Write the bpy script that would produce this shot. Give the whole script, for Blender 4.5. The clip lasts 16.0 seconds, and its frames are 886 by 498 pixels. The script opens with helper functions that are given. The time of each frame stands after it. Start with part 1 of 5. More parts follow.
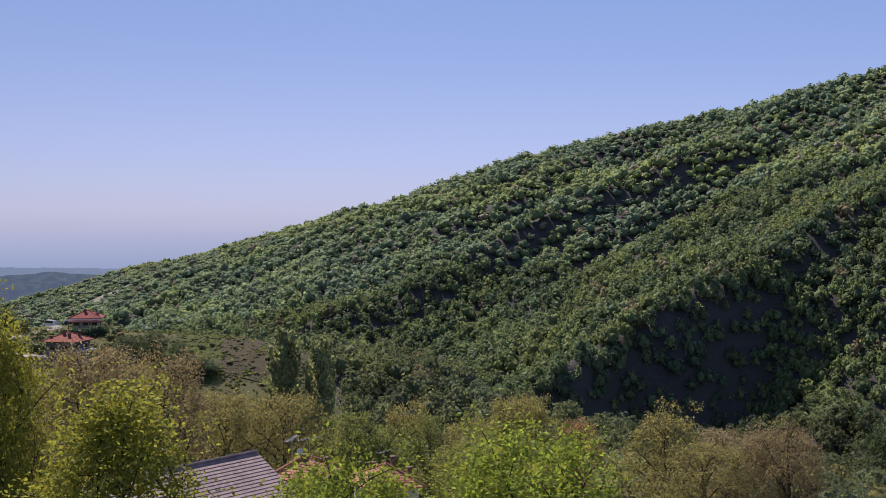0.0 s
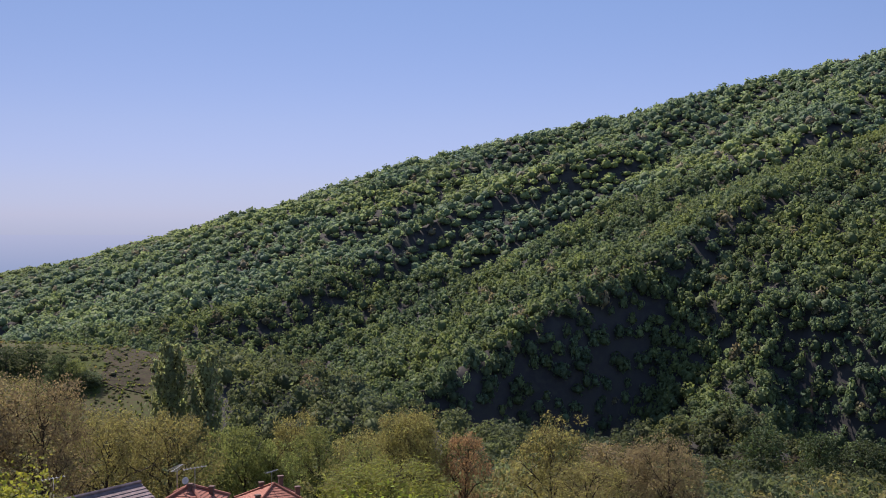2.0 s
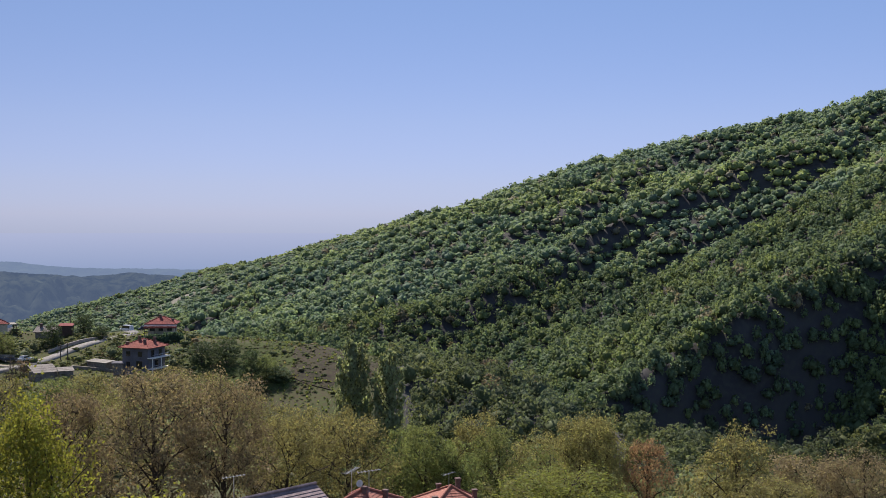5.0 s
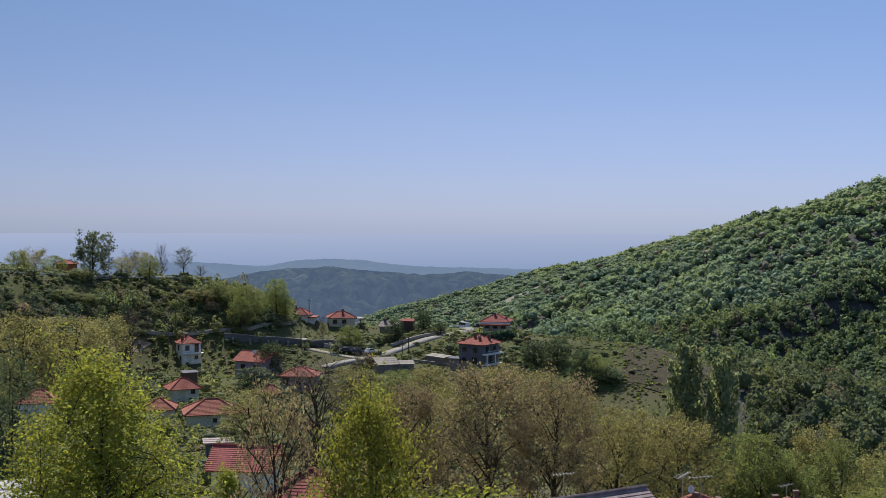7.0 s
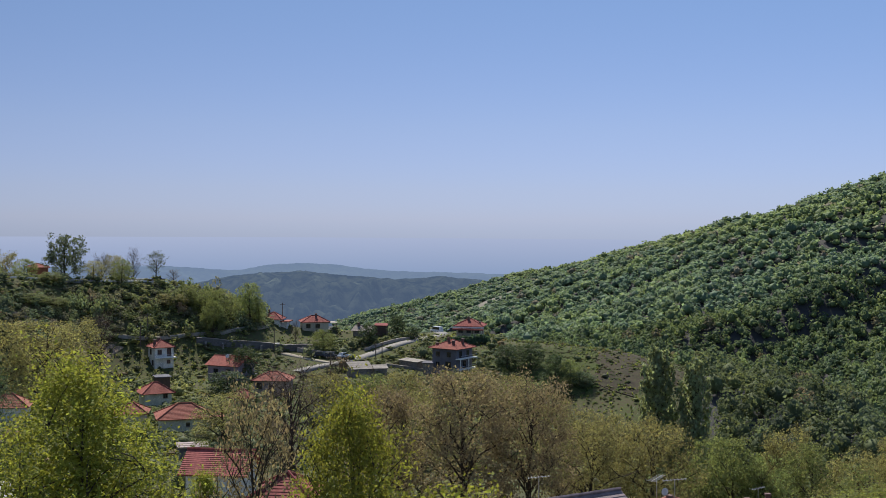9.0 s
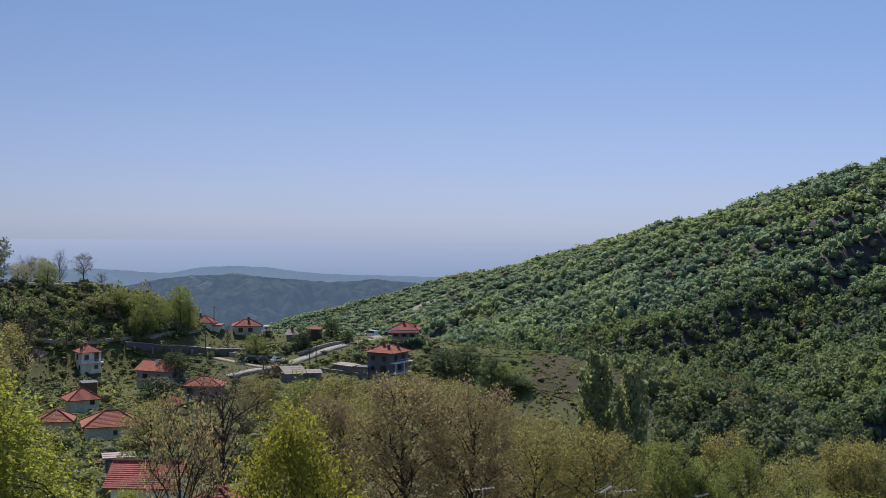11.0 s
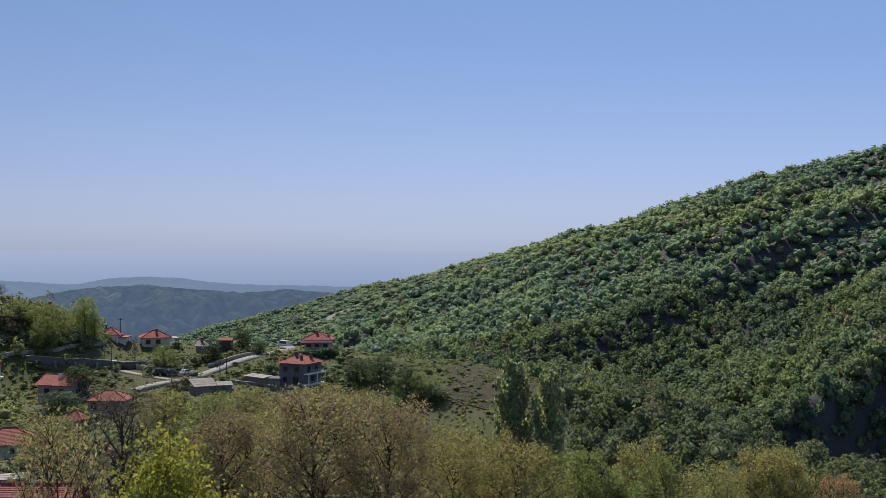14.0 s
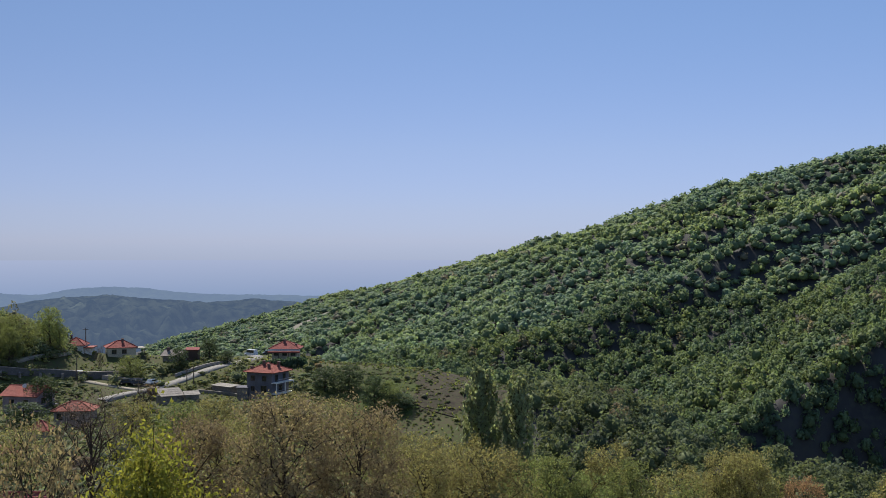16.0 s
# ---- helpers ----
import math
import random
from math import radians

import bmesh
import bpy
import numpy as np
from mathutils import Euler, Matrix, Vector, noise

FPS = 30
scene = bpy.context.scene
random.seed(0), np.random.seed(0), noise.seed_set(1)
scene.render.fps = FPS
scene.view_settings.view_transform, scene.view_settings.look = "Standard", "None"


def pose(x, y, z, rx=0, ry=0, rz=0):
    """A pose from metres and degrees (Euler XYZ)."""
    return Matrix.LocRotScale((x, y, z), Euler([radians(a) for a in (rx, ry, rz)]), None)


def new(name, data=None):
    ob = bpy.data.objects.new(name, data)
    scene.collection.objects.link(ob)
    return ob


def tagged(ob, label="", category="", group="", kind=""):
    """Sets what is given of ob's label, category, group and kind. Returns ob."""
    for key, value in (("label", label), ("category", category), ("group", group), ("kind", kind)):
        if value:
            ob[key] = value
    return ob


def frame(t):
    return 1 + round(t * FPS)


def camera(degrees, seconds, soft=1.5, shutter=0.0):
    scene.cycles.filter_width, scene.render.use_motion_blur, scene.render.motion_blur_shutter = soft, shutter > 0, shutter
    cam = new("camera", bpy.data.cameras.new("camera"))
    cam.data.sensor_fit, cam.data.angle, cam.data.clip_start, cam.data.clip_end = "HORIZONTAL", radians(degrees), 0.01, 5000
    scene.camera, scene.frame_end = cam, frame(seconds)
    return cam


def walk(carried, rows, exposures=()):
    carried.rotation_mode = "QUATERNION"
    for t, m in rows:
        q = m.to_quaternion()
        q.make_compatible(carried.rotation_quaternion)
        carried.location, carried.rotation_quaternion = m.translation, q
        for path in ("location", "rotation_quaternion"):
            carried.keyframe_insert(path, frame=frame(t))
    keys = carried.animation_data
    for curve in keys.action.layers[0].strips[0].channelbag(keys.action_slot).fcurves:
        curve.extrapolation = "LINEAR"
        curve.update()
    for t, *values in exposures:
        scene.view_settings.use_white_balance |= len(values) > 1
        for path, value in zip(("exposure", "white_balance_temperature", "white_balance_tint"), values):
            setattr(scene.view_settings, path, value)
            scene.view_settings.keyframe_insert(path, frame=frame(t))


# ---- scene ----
cam = camera(42.0, 16.0, soft=0.7)
PATH = [
    (0.0, pose(-0.000, -0.000, -0.001, 88.257, -0.172, 0.000)),
    (0.5, pose(0.060, 0.002, 0.493, 88.313, -0.130, -1.481)),
    (1.0, pose(0.137, -0.086, 0.721, 88.348, -0.231, -2.838)),
    (1.5, pose(0.065, -0.215, 1.167, 88.398, -0.293, -4.222)),
    (2.0, pose(0.089, -0.303, 1.416, 88.435, -0.333, -5.474)),
    (2.5, pose(0.154, -0.276, 1.561, 88.443, -0.383, -6.637)),
    (3.0, pose(0.268, -0.126, 1.661, 88.465, -0.481, -7.578)),
    (3.2, pose(0.272, -0.070, 1.695, 88.471, -0.496, -7.996)),
    (3.6, pose(0.360, 0.117, 1.746, 88.467, -0.514, -7.475)),
    (4.0, pose(0.473, 0.399, 1.757, 88.434, -0.460, -4.984)),
    (4.4, pose(0.586, 0.710, 1.741, 88.387, -0.368, -1.456)),
    (4.8, pose(0.674, 0.984, 1.713, 88.341, -0.271, 2.175)),
    (5.3, pose(0.713, 1.176, 1.683, 88.305, -0.196, 5.433)),
    (5.5, pose(0.707, 1.210, 1.677, 88.308, -0.242, 6.527)),
    (6.0, pose(0.691, 1.273, 1.656, 88.285, -0.153, 11.594)),
    (6.5, pose(0.668, 1.319, 1.628, 88.261, -0.148, 18.361)),
    (7.0, pose(0.677, 1.256, 1.621, 88.304, -0.189, 20.023)),
    (7.5, pose(0.666, 1.179, 1.603, 88.381, -0.281, 20.128)),
    (8.0, pose(0.694, 0.971, 1.602, 88.473, -0.298, 19.795)),
    (8.5, pose(0.669, 0.899, 1.593, 88.517, -0.350, 19.291)),
    (8.7, pose(0.656, 0.866, 1.598, 88.516, -0.345, 19.056)),
    (9.2, pose(0.517, 1.012, 1.580, 88.572, -0.440, 18.431)),
    (9.7, pose(0.213, 1.519, 1.542, 88.655, -0.598, 17.657)),
    (10.2, pose(-0.172, 2.267, 1.499, 88.735, -0.735, 16.803)),
    (10.8, pose(-0.623, 3.310, 1.462, 88.784, -0.748, 15.772)),
    (11.0, pose(-0.753, 3.659, 1.465, 88.721, -0.588, 15.413)),
    (11.5, pose(-1.090, 4.547, 1.436, 88.792, -0.614, 14.608)),
    (12.0, pose(-1.385, 5.599, 1.308, 88.874, -0.551, 13.837)),
    (12.5, pose(-1.712, 6.326, 1.292, 88.938, -0.501, 13.122)),
    (13.0, pose(-1.821, 6.881, 1.272, 89.030, -0.428, 12.540)),
    (13.5, pose(-1.809, 7.163, 1.180, 89.085, -0.347, 11.905)),
    (14.0, pose(-1.651, 7.254, 1.107, 89.212, -0.359, 11.132)),
    (14.5, pose(-1.614, 7.138, 1.060, 89.308, -0.317, 10.622)),
    (15.0, pose(-1.598, 7.000, 0.998, 89.451, -0.222, 10.214)),
    (15.5, pose(-1.662, 6.839, 0.947, 89.540, -0.158, 9.870)),
    (16.0, pose(-1.699, 6.672, 0.978, 89.636, -0.115, 9.490)),
]

EXPOSURES = [(0.0, 0.55, 6800, 22), (1.5, 0.55, 6750, 21), (3.2, 0.55, 6650, 18), (5.3, 0.53, 6600, 15), (7.0, 0.46, 6500, 10), (9.0, 0.46, 6500, 10), (12.5, 0.46, 6500, 10), (16.0, 0.46, 6500, 10)]
walk(cam, PATH, EXPOSURES)

# ---- world, sun, exposure ----
SUN_AZ, SUN_EL = 32.0, 49.0          # degrees to the left of +y, above the horizon
# haze-filtered tint of the sky, from the horizon upwards
SKY_TINT = ((0.0, (0.362, 0.470, 0.90)), (0.021, (0.360, 0.462, 0.875)), (0.049, (0.372, 0.437, 0.778)), (0.108, (0.458, 0.465, 0.67)), (0.216, (0.489, 0.525, 0.665)), (0.36, (0.54, 0.60, 0.71)),
            (0.55, (1.2, 1.22, 1.28)), (1.0, (1.48, 1.5, 1.55)))
world = bpy.data.worlds.new("sky")
scene.world = world
world.use_nodes = True
wn, wl = world.node_tree.nodes, world.node_tree.links
wn.clear()
w_out, w_bg, w_sky = wn.new("ShaderNodeOutputWorld"), wn.new("ShaderNodeBackground"), wn.new("ShaderNodeTexSky")
w_sky.sky_type, w_sky.sun_disc = "NISHITA", False
w_sky.sun_elevation, w_sky.sun_rotation = radians(SUN_EL), radians(-SUN_AZ)
w_sky.altitude, w_sky.air_density, w_sky.dust_density, w_sky.ozone_density = 600, 1.0, 0.3, 2.0
w_bg.inputs["Strength"].default_value = 0.088
w_co, w_xyz, w_rg, w_tint, w_mul = (wn.new(k) for k in ("ShaderNodeTexCoord", "ShaderNodeSeparateXYZ", "ShaderNodeMapRange", "ShaderNodeValToRGB", "ShaderNodeMix"))
w_mul.data_type, w_mul.blend_type = "RGBA", "MULTIPLY"
w_rg.inputs[1].default_value, w_rg.inputs[2].default_value = -0.02, 0.90
w_tint.color_ramp.interpolation = "B_SPLINE"
while len(w_tint.color_ramp.elements) < len(SKY_TINT):
    w_tint.color_ramp.elements.new(0.5)
for stop, (where, tone) in zip(w_tint.color_ramp.elements, SKY_TINT):
    stop.position, stop.color = where, (*tone, 1)
w_mul.inputs[0].default_value = 1.0
wl.new(w_co.outputs["Generated"], w_xyz.inputs[0])
wl.new(w_xyz.outputs[2], w_rg.inputs[0])
wl.new(w_rg.outputs[0], w_tint.inputs[0])
wl.new(w_sky.outputs[0], w_mul.inputs[6])
wl.new(w_tint.outputs[0], w_mul.inputs[7])
# the haze evens the sky out, away from the sun's side
w_side, w_even = wn.new("ShaderNodeMapRange"), wn.new("ShaderNodeVectorMath")
w_even.operation = "SCALE"
for k, v in zip((1, 2, 3, 4), (-0.7, 0.35, 0.82, 1.24)):
    w_side.inputs[k].default_value = v
wl.new(w_xyz.outputs[0], w_side.inputs[0])
wl.new(w_mul.outputs[2], w_even.inputs[0])
wl.new(w_side.outputs[0], w_even.inputs["Scale"])
wl.new(w_even.outputs[0], w_bg.inputs["Color"])
wl.new(w_bg.outputs[0], w_out.inputs["Surface"])
sun = new("sun", bpy.data.lights.new("sun", "SUN"))
sun.data.energy, sun.data.angle, sun.data.color = 4.2, radians(0.5), (1.0, 0.95, 0.87)
_a, _e = radians(SUN_AZ), radians(SUN_EL)
SUN_DIR = Vector((-math.sin(_a) * math.cos(_e), math.cos(_a) * math.cos(_e), math.sin(_e)))
sun.matrix_world = Matrix.Translation((0, 0, 300)) @ (-SUN_DIR).to_track_quat("-Z", "Y").to_matrix().to_4x4()


# ---- materials ----
def mat(name, base, rough=0.8, dark=None, light=None, scale=1.0, fine=8.0, bump=0.3, bump_scale=30.0, metal=0.0,
        trans=0.0, rand=0.0, island=0.0, tint=False, spec=0.5, object_space=True):
    """A surface with stains at a large scale and grain at a fine one; rand varies it from object to object, island from piece to piece."""
    m = bpy.data.materials.new(name)
    m.use_nodes = True
    n, l = m.node_tree.nodes, m.node_tree.links
    p = n["Principled BSDF"]
    p.inputs["Roughness"].default_value, p.inputs["Metallic"].default_value = rough, metal
    p.inputs["Specular IOR Level"].default_value = spec
    tc = n.new("ShaderNodeTexCoord")
    src = tc.outputs["Object"] if object_space else n.new("ShaderNodeNewGeometry").outputs["Position"]
    dark = dark or tuple(c * 0.7 for c in base)
    light = light or tuple(min(1, c * 1.25) for c in base)

    def noise_node(s, detail):
        t = n.new("ShaderNodeTexNoise")
        t.inputs["Scale"].default_value, t.inputs["Detail"].default_value = s, detail
        l.new(src, t.inputs["Vector"])
        return t.outputs["Fac"]

    def mix(fac, a, b, blend="MIX"):
        x = n.new("ShaderNodeMix")
        x.data_type, x.blend_type = "RGBA", blend
        for sock, v in ((x.inputs[0], fac), (x.inputs[6], a), (x.inputs[7], b)):
            if hasattr(v, "links"):
                l.new(v, sock)
            elif isinstance(v, tuple):
                sock.default_value = (*v, 1)
            else:
                sock.default_value = v
        return x.outputs[2]

    def ramp(fac, lo, hi):
        r = n.new("ShaderNodeMapRange")
        r.inputs[1].default_value, r.inputs[2].default_value = lo, hi
        l.new(fac, r.inputs[0])
        return r.outputs[0]

    col = mix(ramp(noise_node(scale, 4), 0.35, 0.65), dark, base)
    col = mix(ramp(noise_node(scale * fine, 3), 0.45, 0.75), col, light)

    def vary(fac, amount):
        h = n.new("ShaderNodeHueSaturation")
        r = n.new("ShaderNodeMapRange")
        r.inputs[3].default_value, r.inputs[4].default_value = 1 - amount, 1 + amount
        l.new(fac, r.inputs[0])
        l.new(r.outputs[0], h.inputs["Value"])
        r2 = n.new("ShaderNodeMapRange")
        r2.inputs[3].default_value, r2.inputs[4].default_value = 0.5 - amount * 0.07, 0.5 + amount * 0.05
        l.new(fac, r2.inputs[0])
        l.new(r2.outputs[0], h.inputs["Hue"])
        l.new(col, h.inputs["Color"])
        return h.outputs["Color"]

    if rand:
        col = vary(n.new("ShaderNodeObjectInfo").outputs["Random"], rand)
    if island:
        col = vary(n.new("ShaderNodeNewGeometry").outputs["Random Per Island"], island)
    if tint:
        a = n.new("ShaderNodeAttribute")
        a.attribute_name = "tint"
        col = mix(1.0, col, a.outputs["Color"], "MULTIPLY")
    l.new(col, p.inputs["Base Color"])
    if bump:
        b = n.new("ShaderNodeBump")
        b.inputs["Strength"].default_value = bump
        l.new(noise_node(bump_scale, 5), b.inputs["Height"])
        l.new(b.outputs[0], p.inputs["Normal"])
    if trans:
        t = n.new("ShaderNodeBsdfTranslucent")
        l.new(mix(1.0, col, (1.65, 1.6, 1.1), "MULTIPLY"), t.inputs["Color"])
        s = n.new("ShaderNodeMixShader")
        s.inputs[0].default_value = trans
        l.new(p.outputs[0], s.inputs[1])
        l.new(t.outputs[0], s.inputs[2])
        l.new(s.outputs[0], n["Material Output"].inputs["Surface"])
    return m


def leaf_mat(name, base, island=0.35, rand=0.12, trans=0.3, tint=False, spec=0.18, rough=0.7):
    return mat(name, base, rough, scale=0.6, fine=6, bump=0, trans=trans, island=island, rand=rand, tint=tint, spec=spec)


M_GROUND = mat("meadow_earth", (0.076, 0.078, 0.030), 0.95, dark=(0.088, 0.074, 0.045), light=(0.076, 0.110, 0.034), scale=0.13, fine=11, bump=1.0, bump_scale=0.9, spec=0.1)
M_FLOOR = mat("forest_floor_litter", (0.072, 0.070, 0.070), 0.95, dark=(0.055, 0.054, 0.056), light=(0.078, 0.080, 0.068), scale=0.05, fine=9, bump=1.0, bump_scale=0.6, spec=0.1)
M_KNOLL = mat("dry_heath", (0.080, 0.062, 0.044), 0.95, dark=(0.045, 0.036, 0.028), light=(0.070, 0.080, 0.034), scale=0.3, fine=6, bump=1.0, bump_scale=1.2, spec=0.1)
# blue raised above plain leaf green to stand in for air haze
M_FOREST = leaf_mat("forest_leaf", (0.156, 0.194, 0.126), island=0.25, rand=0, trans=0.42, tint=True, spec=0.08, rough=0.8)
# crown cores coloured darker than the leaves, painting in the shade inside
M_CORE = mat("forest_core_shade", (0.125, 0.155, 0.082), 0.8, bump=0, spec=0.15, tint=True)
M_LIME = leaf_mat("fresh_lime_leaf", (0.232, 0.246, 0.050), trans=0.45, island=0.28)
M_OLIVE = leaf_mat("olive_bud_leaf", (0.226, 0.214, 0.096), trans=0.46)
M_BROWN = leaf_mat("bronze_bud_leaf", (0.212, 0.172, 0.112), trans=0.42)
M_RUSSET = leaf_mat("russet_bud_leaf", (0.24, 0.150, 0.10), trans=0.48)
M_GREEN = leaf_mat("mid_green_leaf", (0.165, 0.195, 0.080), trans=0.48)
M_DEEP = leaf_mat("deep_green_leaf", (0.075, 0.108, 0.055), trans=0.28)
M_BIG = leaf_mat("grey_green_leaf", (0.125, 0.15, 0.095), trans=0.3)
M_YOUNG = leaf_mat("young_green_leaf", (0.20, 0.225, 0.065), trans=0.48)
M_POPLAR = leaf_mat("poplar_leaf", (0.26, 0.30, 0.17), trans=0.48)
M_BARE = leaf_mat("bare_twig_haze", (0.17, 0.13, 0.115), trans=0.15)
M_BARK = mat("bark", (0.07, 0.055, 0.042), 0.95, scale=3, bump=0.6, bump_scale=12, spec=0.1)
M_ROAD = mat("worn_asphalt", (0.26, 0.245, 0.225), 0.9, scale=0.2, fine=12, bump=0.2, spec=0.2)
M_TILE = mat("red_roof_tile", (0.29, 0.074, 0.058), 0.85, dark=(0.20, 0.056, 0.048), light=(0.36, 0.12, 0.095), scale=0.5, fine=8, bump=0.3, rand=0.12, spec=0.2)
M_TILE_O = mat("orange_roof_tile", (0.32, 0.105, 0.066), 0.85, dark=(0.23, 0.072, 0.05), light=(0.39, 0.17, 0.115), scale=0.5, fine=8, bump=0.3, rand=0.12, spec=0.2)
M_TILE_B = mat("mauve_brown_roof_tile", (0.29, 0.215, 0.21), 0.75, scale=0.4, fine=10, bump=0.2, spec=0.4)
M_SLATE = mat("pale_stone_roof", (0.27, 0.24, 0.205), 0.9, dark=(0.17, 0.15, 0.13), scale=0.6, fine=6, bump=0.5, rand=0.15)
M_WHITE = mat("white_render", (0.80, 0.76, 0.69), 0.9, dark=(0.55, 0.53, 0.5), scale=0.4, fine=10, bump=0.15, rand=0.06)
M_CREAM = mat("cream_render", (0.52, 0.45, 0.33), 0.9, scale=0.4, fine=10, bump=0.15)
# concrete darkened and blued to paint in the house front's skylit shade
M_GREY = mat("grey_concrete", (0.15, 0.145, 0.165), 0.92, scale=0.5, fine=10, bump=0.3)
M_STONE = mat("rubble_stone", (0.24, 0.21, 0.18), 0.95, dark=(0.12, 0.10, 0.09), light=(0.36, 0.32, 0.27), scale=1.2, fine=4, bump=0.8, bump_scale=4)
M_WOOD = mat("dark_wood", (0.10, 0.06, 0.04), 0.7, scale=2, bump=0.3)
M_GLASS = mat("dark_window_glass", (0.02, 0.025, 0.03), 0.08, bump=0, spec=0.8)
M_METAL = mat("galvanised_metal", (0.5, 0.5, 0.5), 0.4, metal=0.8, bump=0.1)
M_POLE = mat("weathered_pole_wood", (0.13, 0.10, 0.08), 0.9, scale=2, bump=0.4)
M_CARW = mat("white_car_paint", (0.75, 0.75, 0.74), 0.25, bump=0, scale=0.5)
M_CARD = mat("dark_car_paint", (0.03, 0.035, 0.045), 0.25, bump=0, scale=0.5)
M_RUBBER = mat("rubber", (0.02, 0.02, 0.02), 0.9, bump=0.1)
M_LEAFY = leaf_mat("bright_leaf", (0.20, 0.255, 0.05), trans=0.45)
M_TILE_P = mat("pinkish_roof_tile", (0.36, 0.095, 0.085), 0.8, scale=0.5, fine=8, bump=0.2, spec=0.2)
M_TILE_O2 = mat("dusty_red_roof_tile", (0.40, 0.16, 0.11), 0.85, dark=(0.30, 0.11, 0.08), scale=0.6, fine=8, bump=0.3)
M_GREYTILE = mat("grey_roof_tile", (0.24, 0.20, 0.18), 0.85, scale=0.6, fine=8, bump=0.4)
M_FRAME = mat("brown_window_frame", (0.16, 0.10, 0.07), 0.6, bump=0.1)
M_CHIM = mat("sooty_chimney_render", (0.16, 0.10, 0.085), 0.9, scale=1.5, bump=0.3)
M_MAUVE = mat("mauve_render", (0.33, 0.26, 0.29), 0.9, scale=0.5, bump=0.2)
M_PALE = mat("pale_green_render", (0.60, 0.58, 0.43), 0.9, scale=0.4, bump=0.15)
M_BRICK = mat("red_brick", (0.34, 0.12, 0.07), 0.9, scale=1.0, bump=0.4)
M_WHITEWASH = mat("weathered_concrete_roof", (0.34, 0.33, 0.335), 0.85, scale=0.6, fine=8, bump=0.3)
M_DARKSTONE = mat("dark_retaining_stone", (0.14, 0.132, 0.125), 0.95, scale=0.8, fine=5, bump=0.6, bump_scale=4)
M_PALESTONE = mat("pale_retaining_stone", (0.36, 0.32, 0.28), 0.95, dark=(0.22, 0.19, 0.17), scale=0.8, fine=5, bump=0.6, bump_scale=4)
M_TRACK = mat("dusty_track", (0.30, 0.27, 0.22), 0.95, scale=0.3, fine=10, bump=0.4, spec=0.1)
M_MEADOW = mat("green_meadow", (0.062, 0.084, 0.024), 0.95, dark=(0.056, 0.060, 0.026), light=(0.085, 0.108, 0.03), scale=0.25, fine=12, bump=0.7, bump_scale=2.0, spec=0.1)
M_SCAR = mat("eroded_scar", (0.22, 0.20, 0.165), 0.95, dark=(0.06, 0.08, 0.04), scale=0.05, fine=8, bump=0.5, bump_scale=0.5, spec=0.1)
M_EARTH = mat("bare_earth", (0.30, 0.23, 0.16), 0.95, scale=0.3, fine=8, bump=0.6, bump_scale=3, spec=0.1)


# ---- small mesh tools ----
def mesh_of(name, bm, material):
    me = bpy.data.meshes.new(name)
    bm.normal_update()
    bm.to_mesh(me)
    bm.free()
    me.materials.append(material)
    return me


def part(name, bm, material, parent=None, label=""):
    ob = new(name, mesh_of(name, bm, material))
    ob.parent = parent
    return tagged(ob, label)


def part_mesh(name, me, parent=None, label=""):
    ob = new(name, me)
    ob.parent = parent
    return tagged(ob, label)


def empty(name, m, label, category, group="", kind=""):
    ob = new(name)
    ob.empty_display_size = 0.5
    ob.matrix_basis = m
    return tagged(ob, label, category, group, kind)


def raw_mesh(name, verts, faces, material, smooth=False):
    """A mesh out of arrays: verts (n,3), faces (m,3) or (m,4)."""
    me = bpy.data.meshes.new(name)
    v, f = np.asarray(verts, np.float32), np.asarray(faces, np.int32)
    k = f.shape[1]
    me.vertices.add(len(v))
    me.vertices.foreach_set("co", v.ravel())
    me.loops.add(f.size)
    me.loops.foreach_set("vertex_index", f.ravel())
    me.polygons.add(len(f))
    me.polygons.foreach_set("loop_start", np.arange(0, f.size, k, dtype=np.int32))
    if smooth:
        me.polygons.foreach_set("use_smooth", np.ones(len(f), bool))
    me.update(calc_edges=True)
    me.materials.append(material)
    return me


def box(bm, x0, x1, y0, y1, z0, z1, bevel=0.0):
    m = pose((x0 + x1) / 2, (y0 + y1) / 2, (z0 + z1) / 2) @ Matrix.Diagonal((x1 - x0, y1 - y0, z1 - z0, 1))
    r = bmesh.ops.create_cube(bm, size=1, matrix=m)
    if bevel:
        es = list({e for v in r["verts"] for e in v.link_edges})
        bmesh.ops.bevel(bm, geom=es, offset=bevel, segments=1, affect="EDGES")
    return bm


def tube(bm, pts, radii, sides=6):
    """A tapered tube along points."""
    rings = []
    for i, (p, r) in enumerate(zip(pts, radii)):
        p = Vector(p)
        d = (Vector(pts[min(i + 1, len(pts) - 1)]) - Vector(pts[max(i - 1, 0)])).normalized()
        u = d.orthogonal().normalized()
        w = d.cross(u)
        rings.append([bm.verts.new(p + (u * math.cos(a) + w * math.sin(a)) * r) for a in [k * math.tau / sides for k in range(sides)]])
    for a, b in zip(rings, rings[1:]):
        for k in range(sides):
            bm.faces.new((a[k], a[(k + 1) % sides], b[(k + 1) % sides], b[k]))
    bm.faces.new(rings[-1])
    bm.faces.new(rings[0][::-1])
    return bm


# ---- the lie of the land ----
def polar(az, el, d, drop=0.0):
    """A place d metres out, az degrees to the left of +y, el degrees up from the first eye."""
    a = radians(az)
    return (-d * math.sin(a), d * math.cos(a), d * math.tan(radians(el)) - drop)


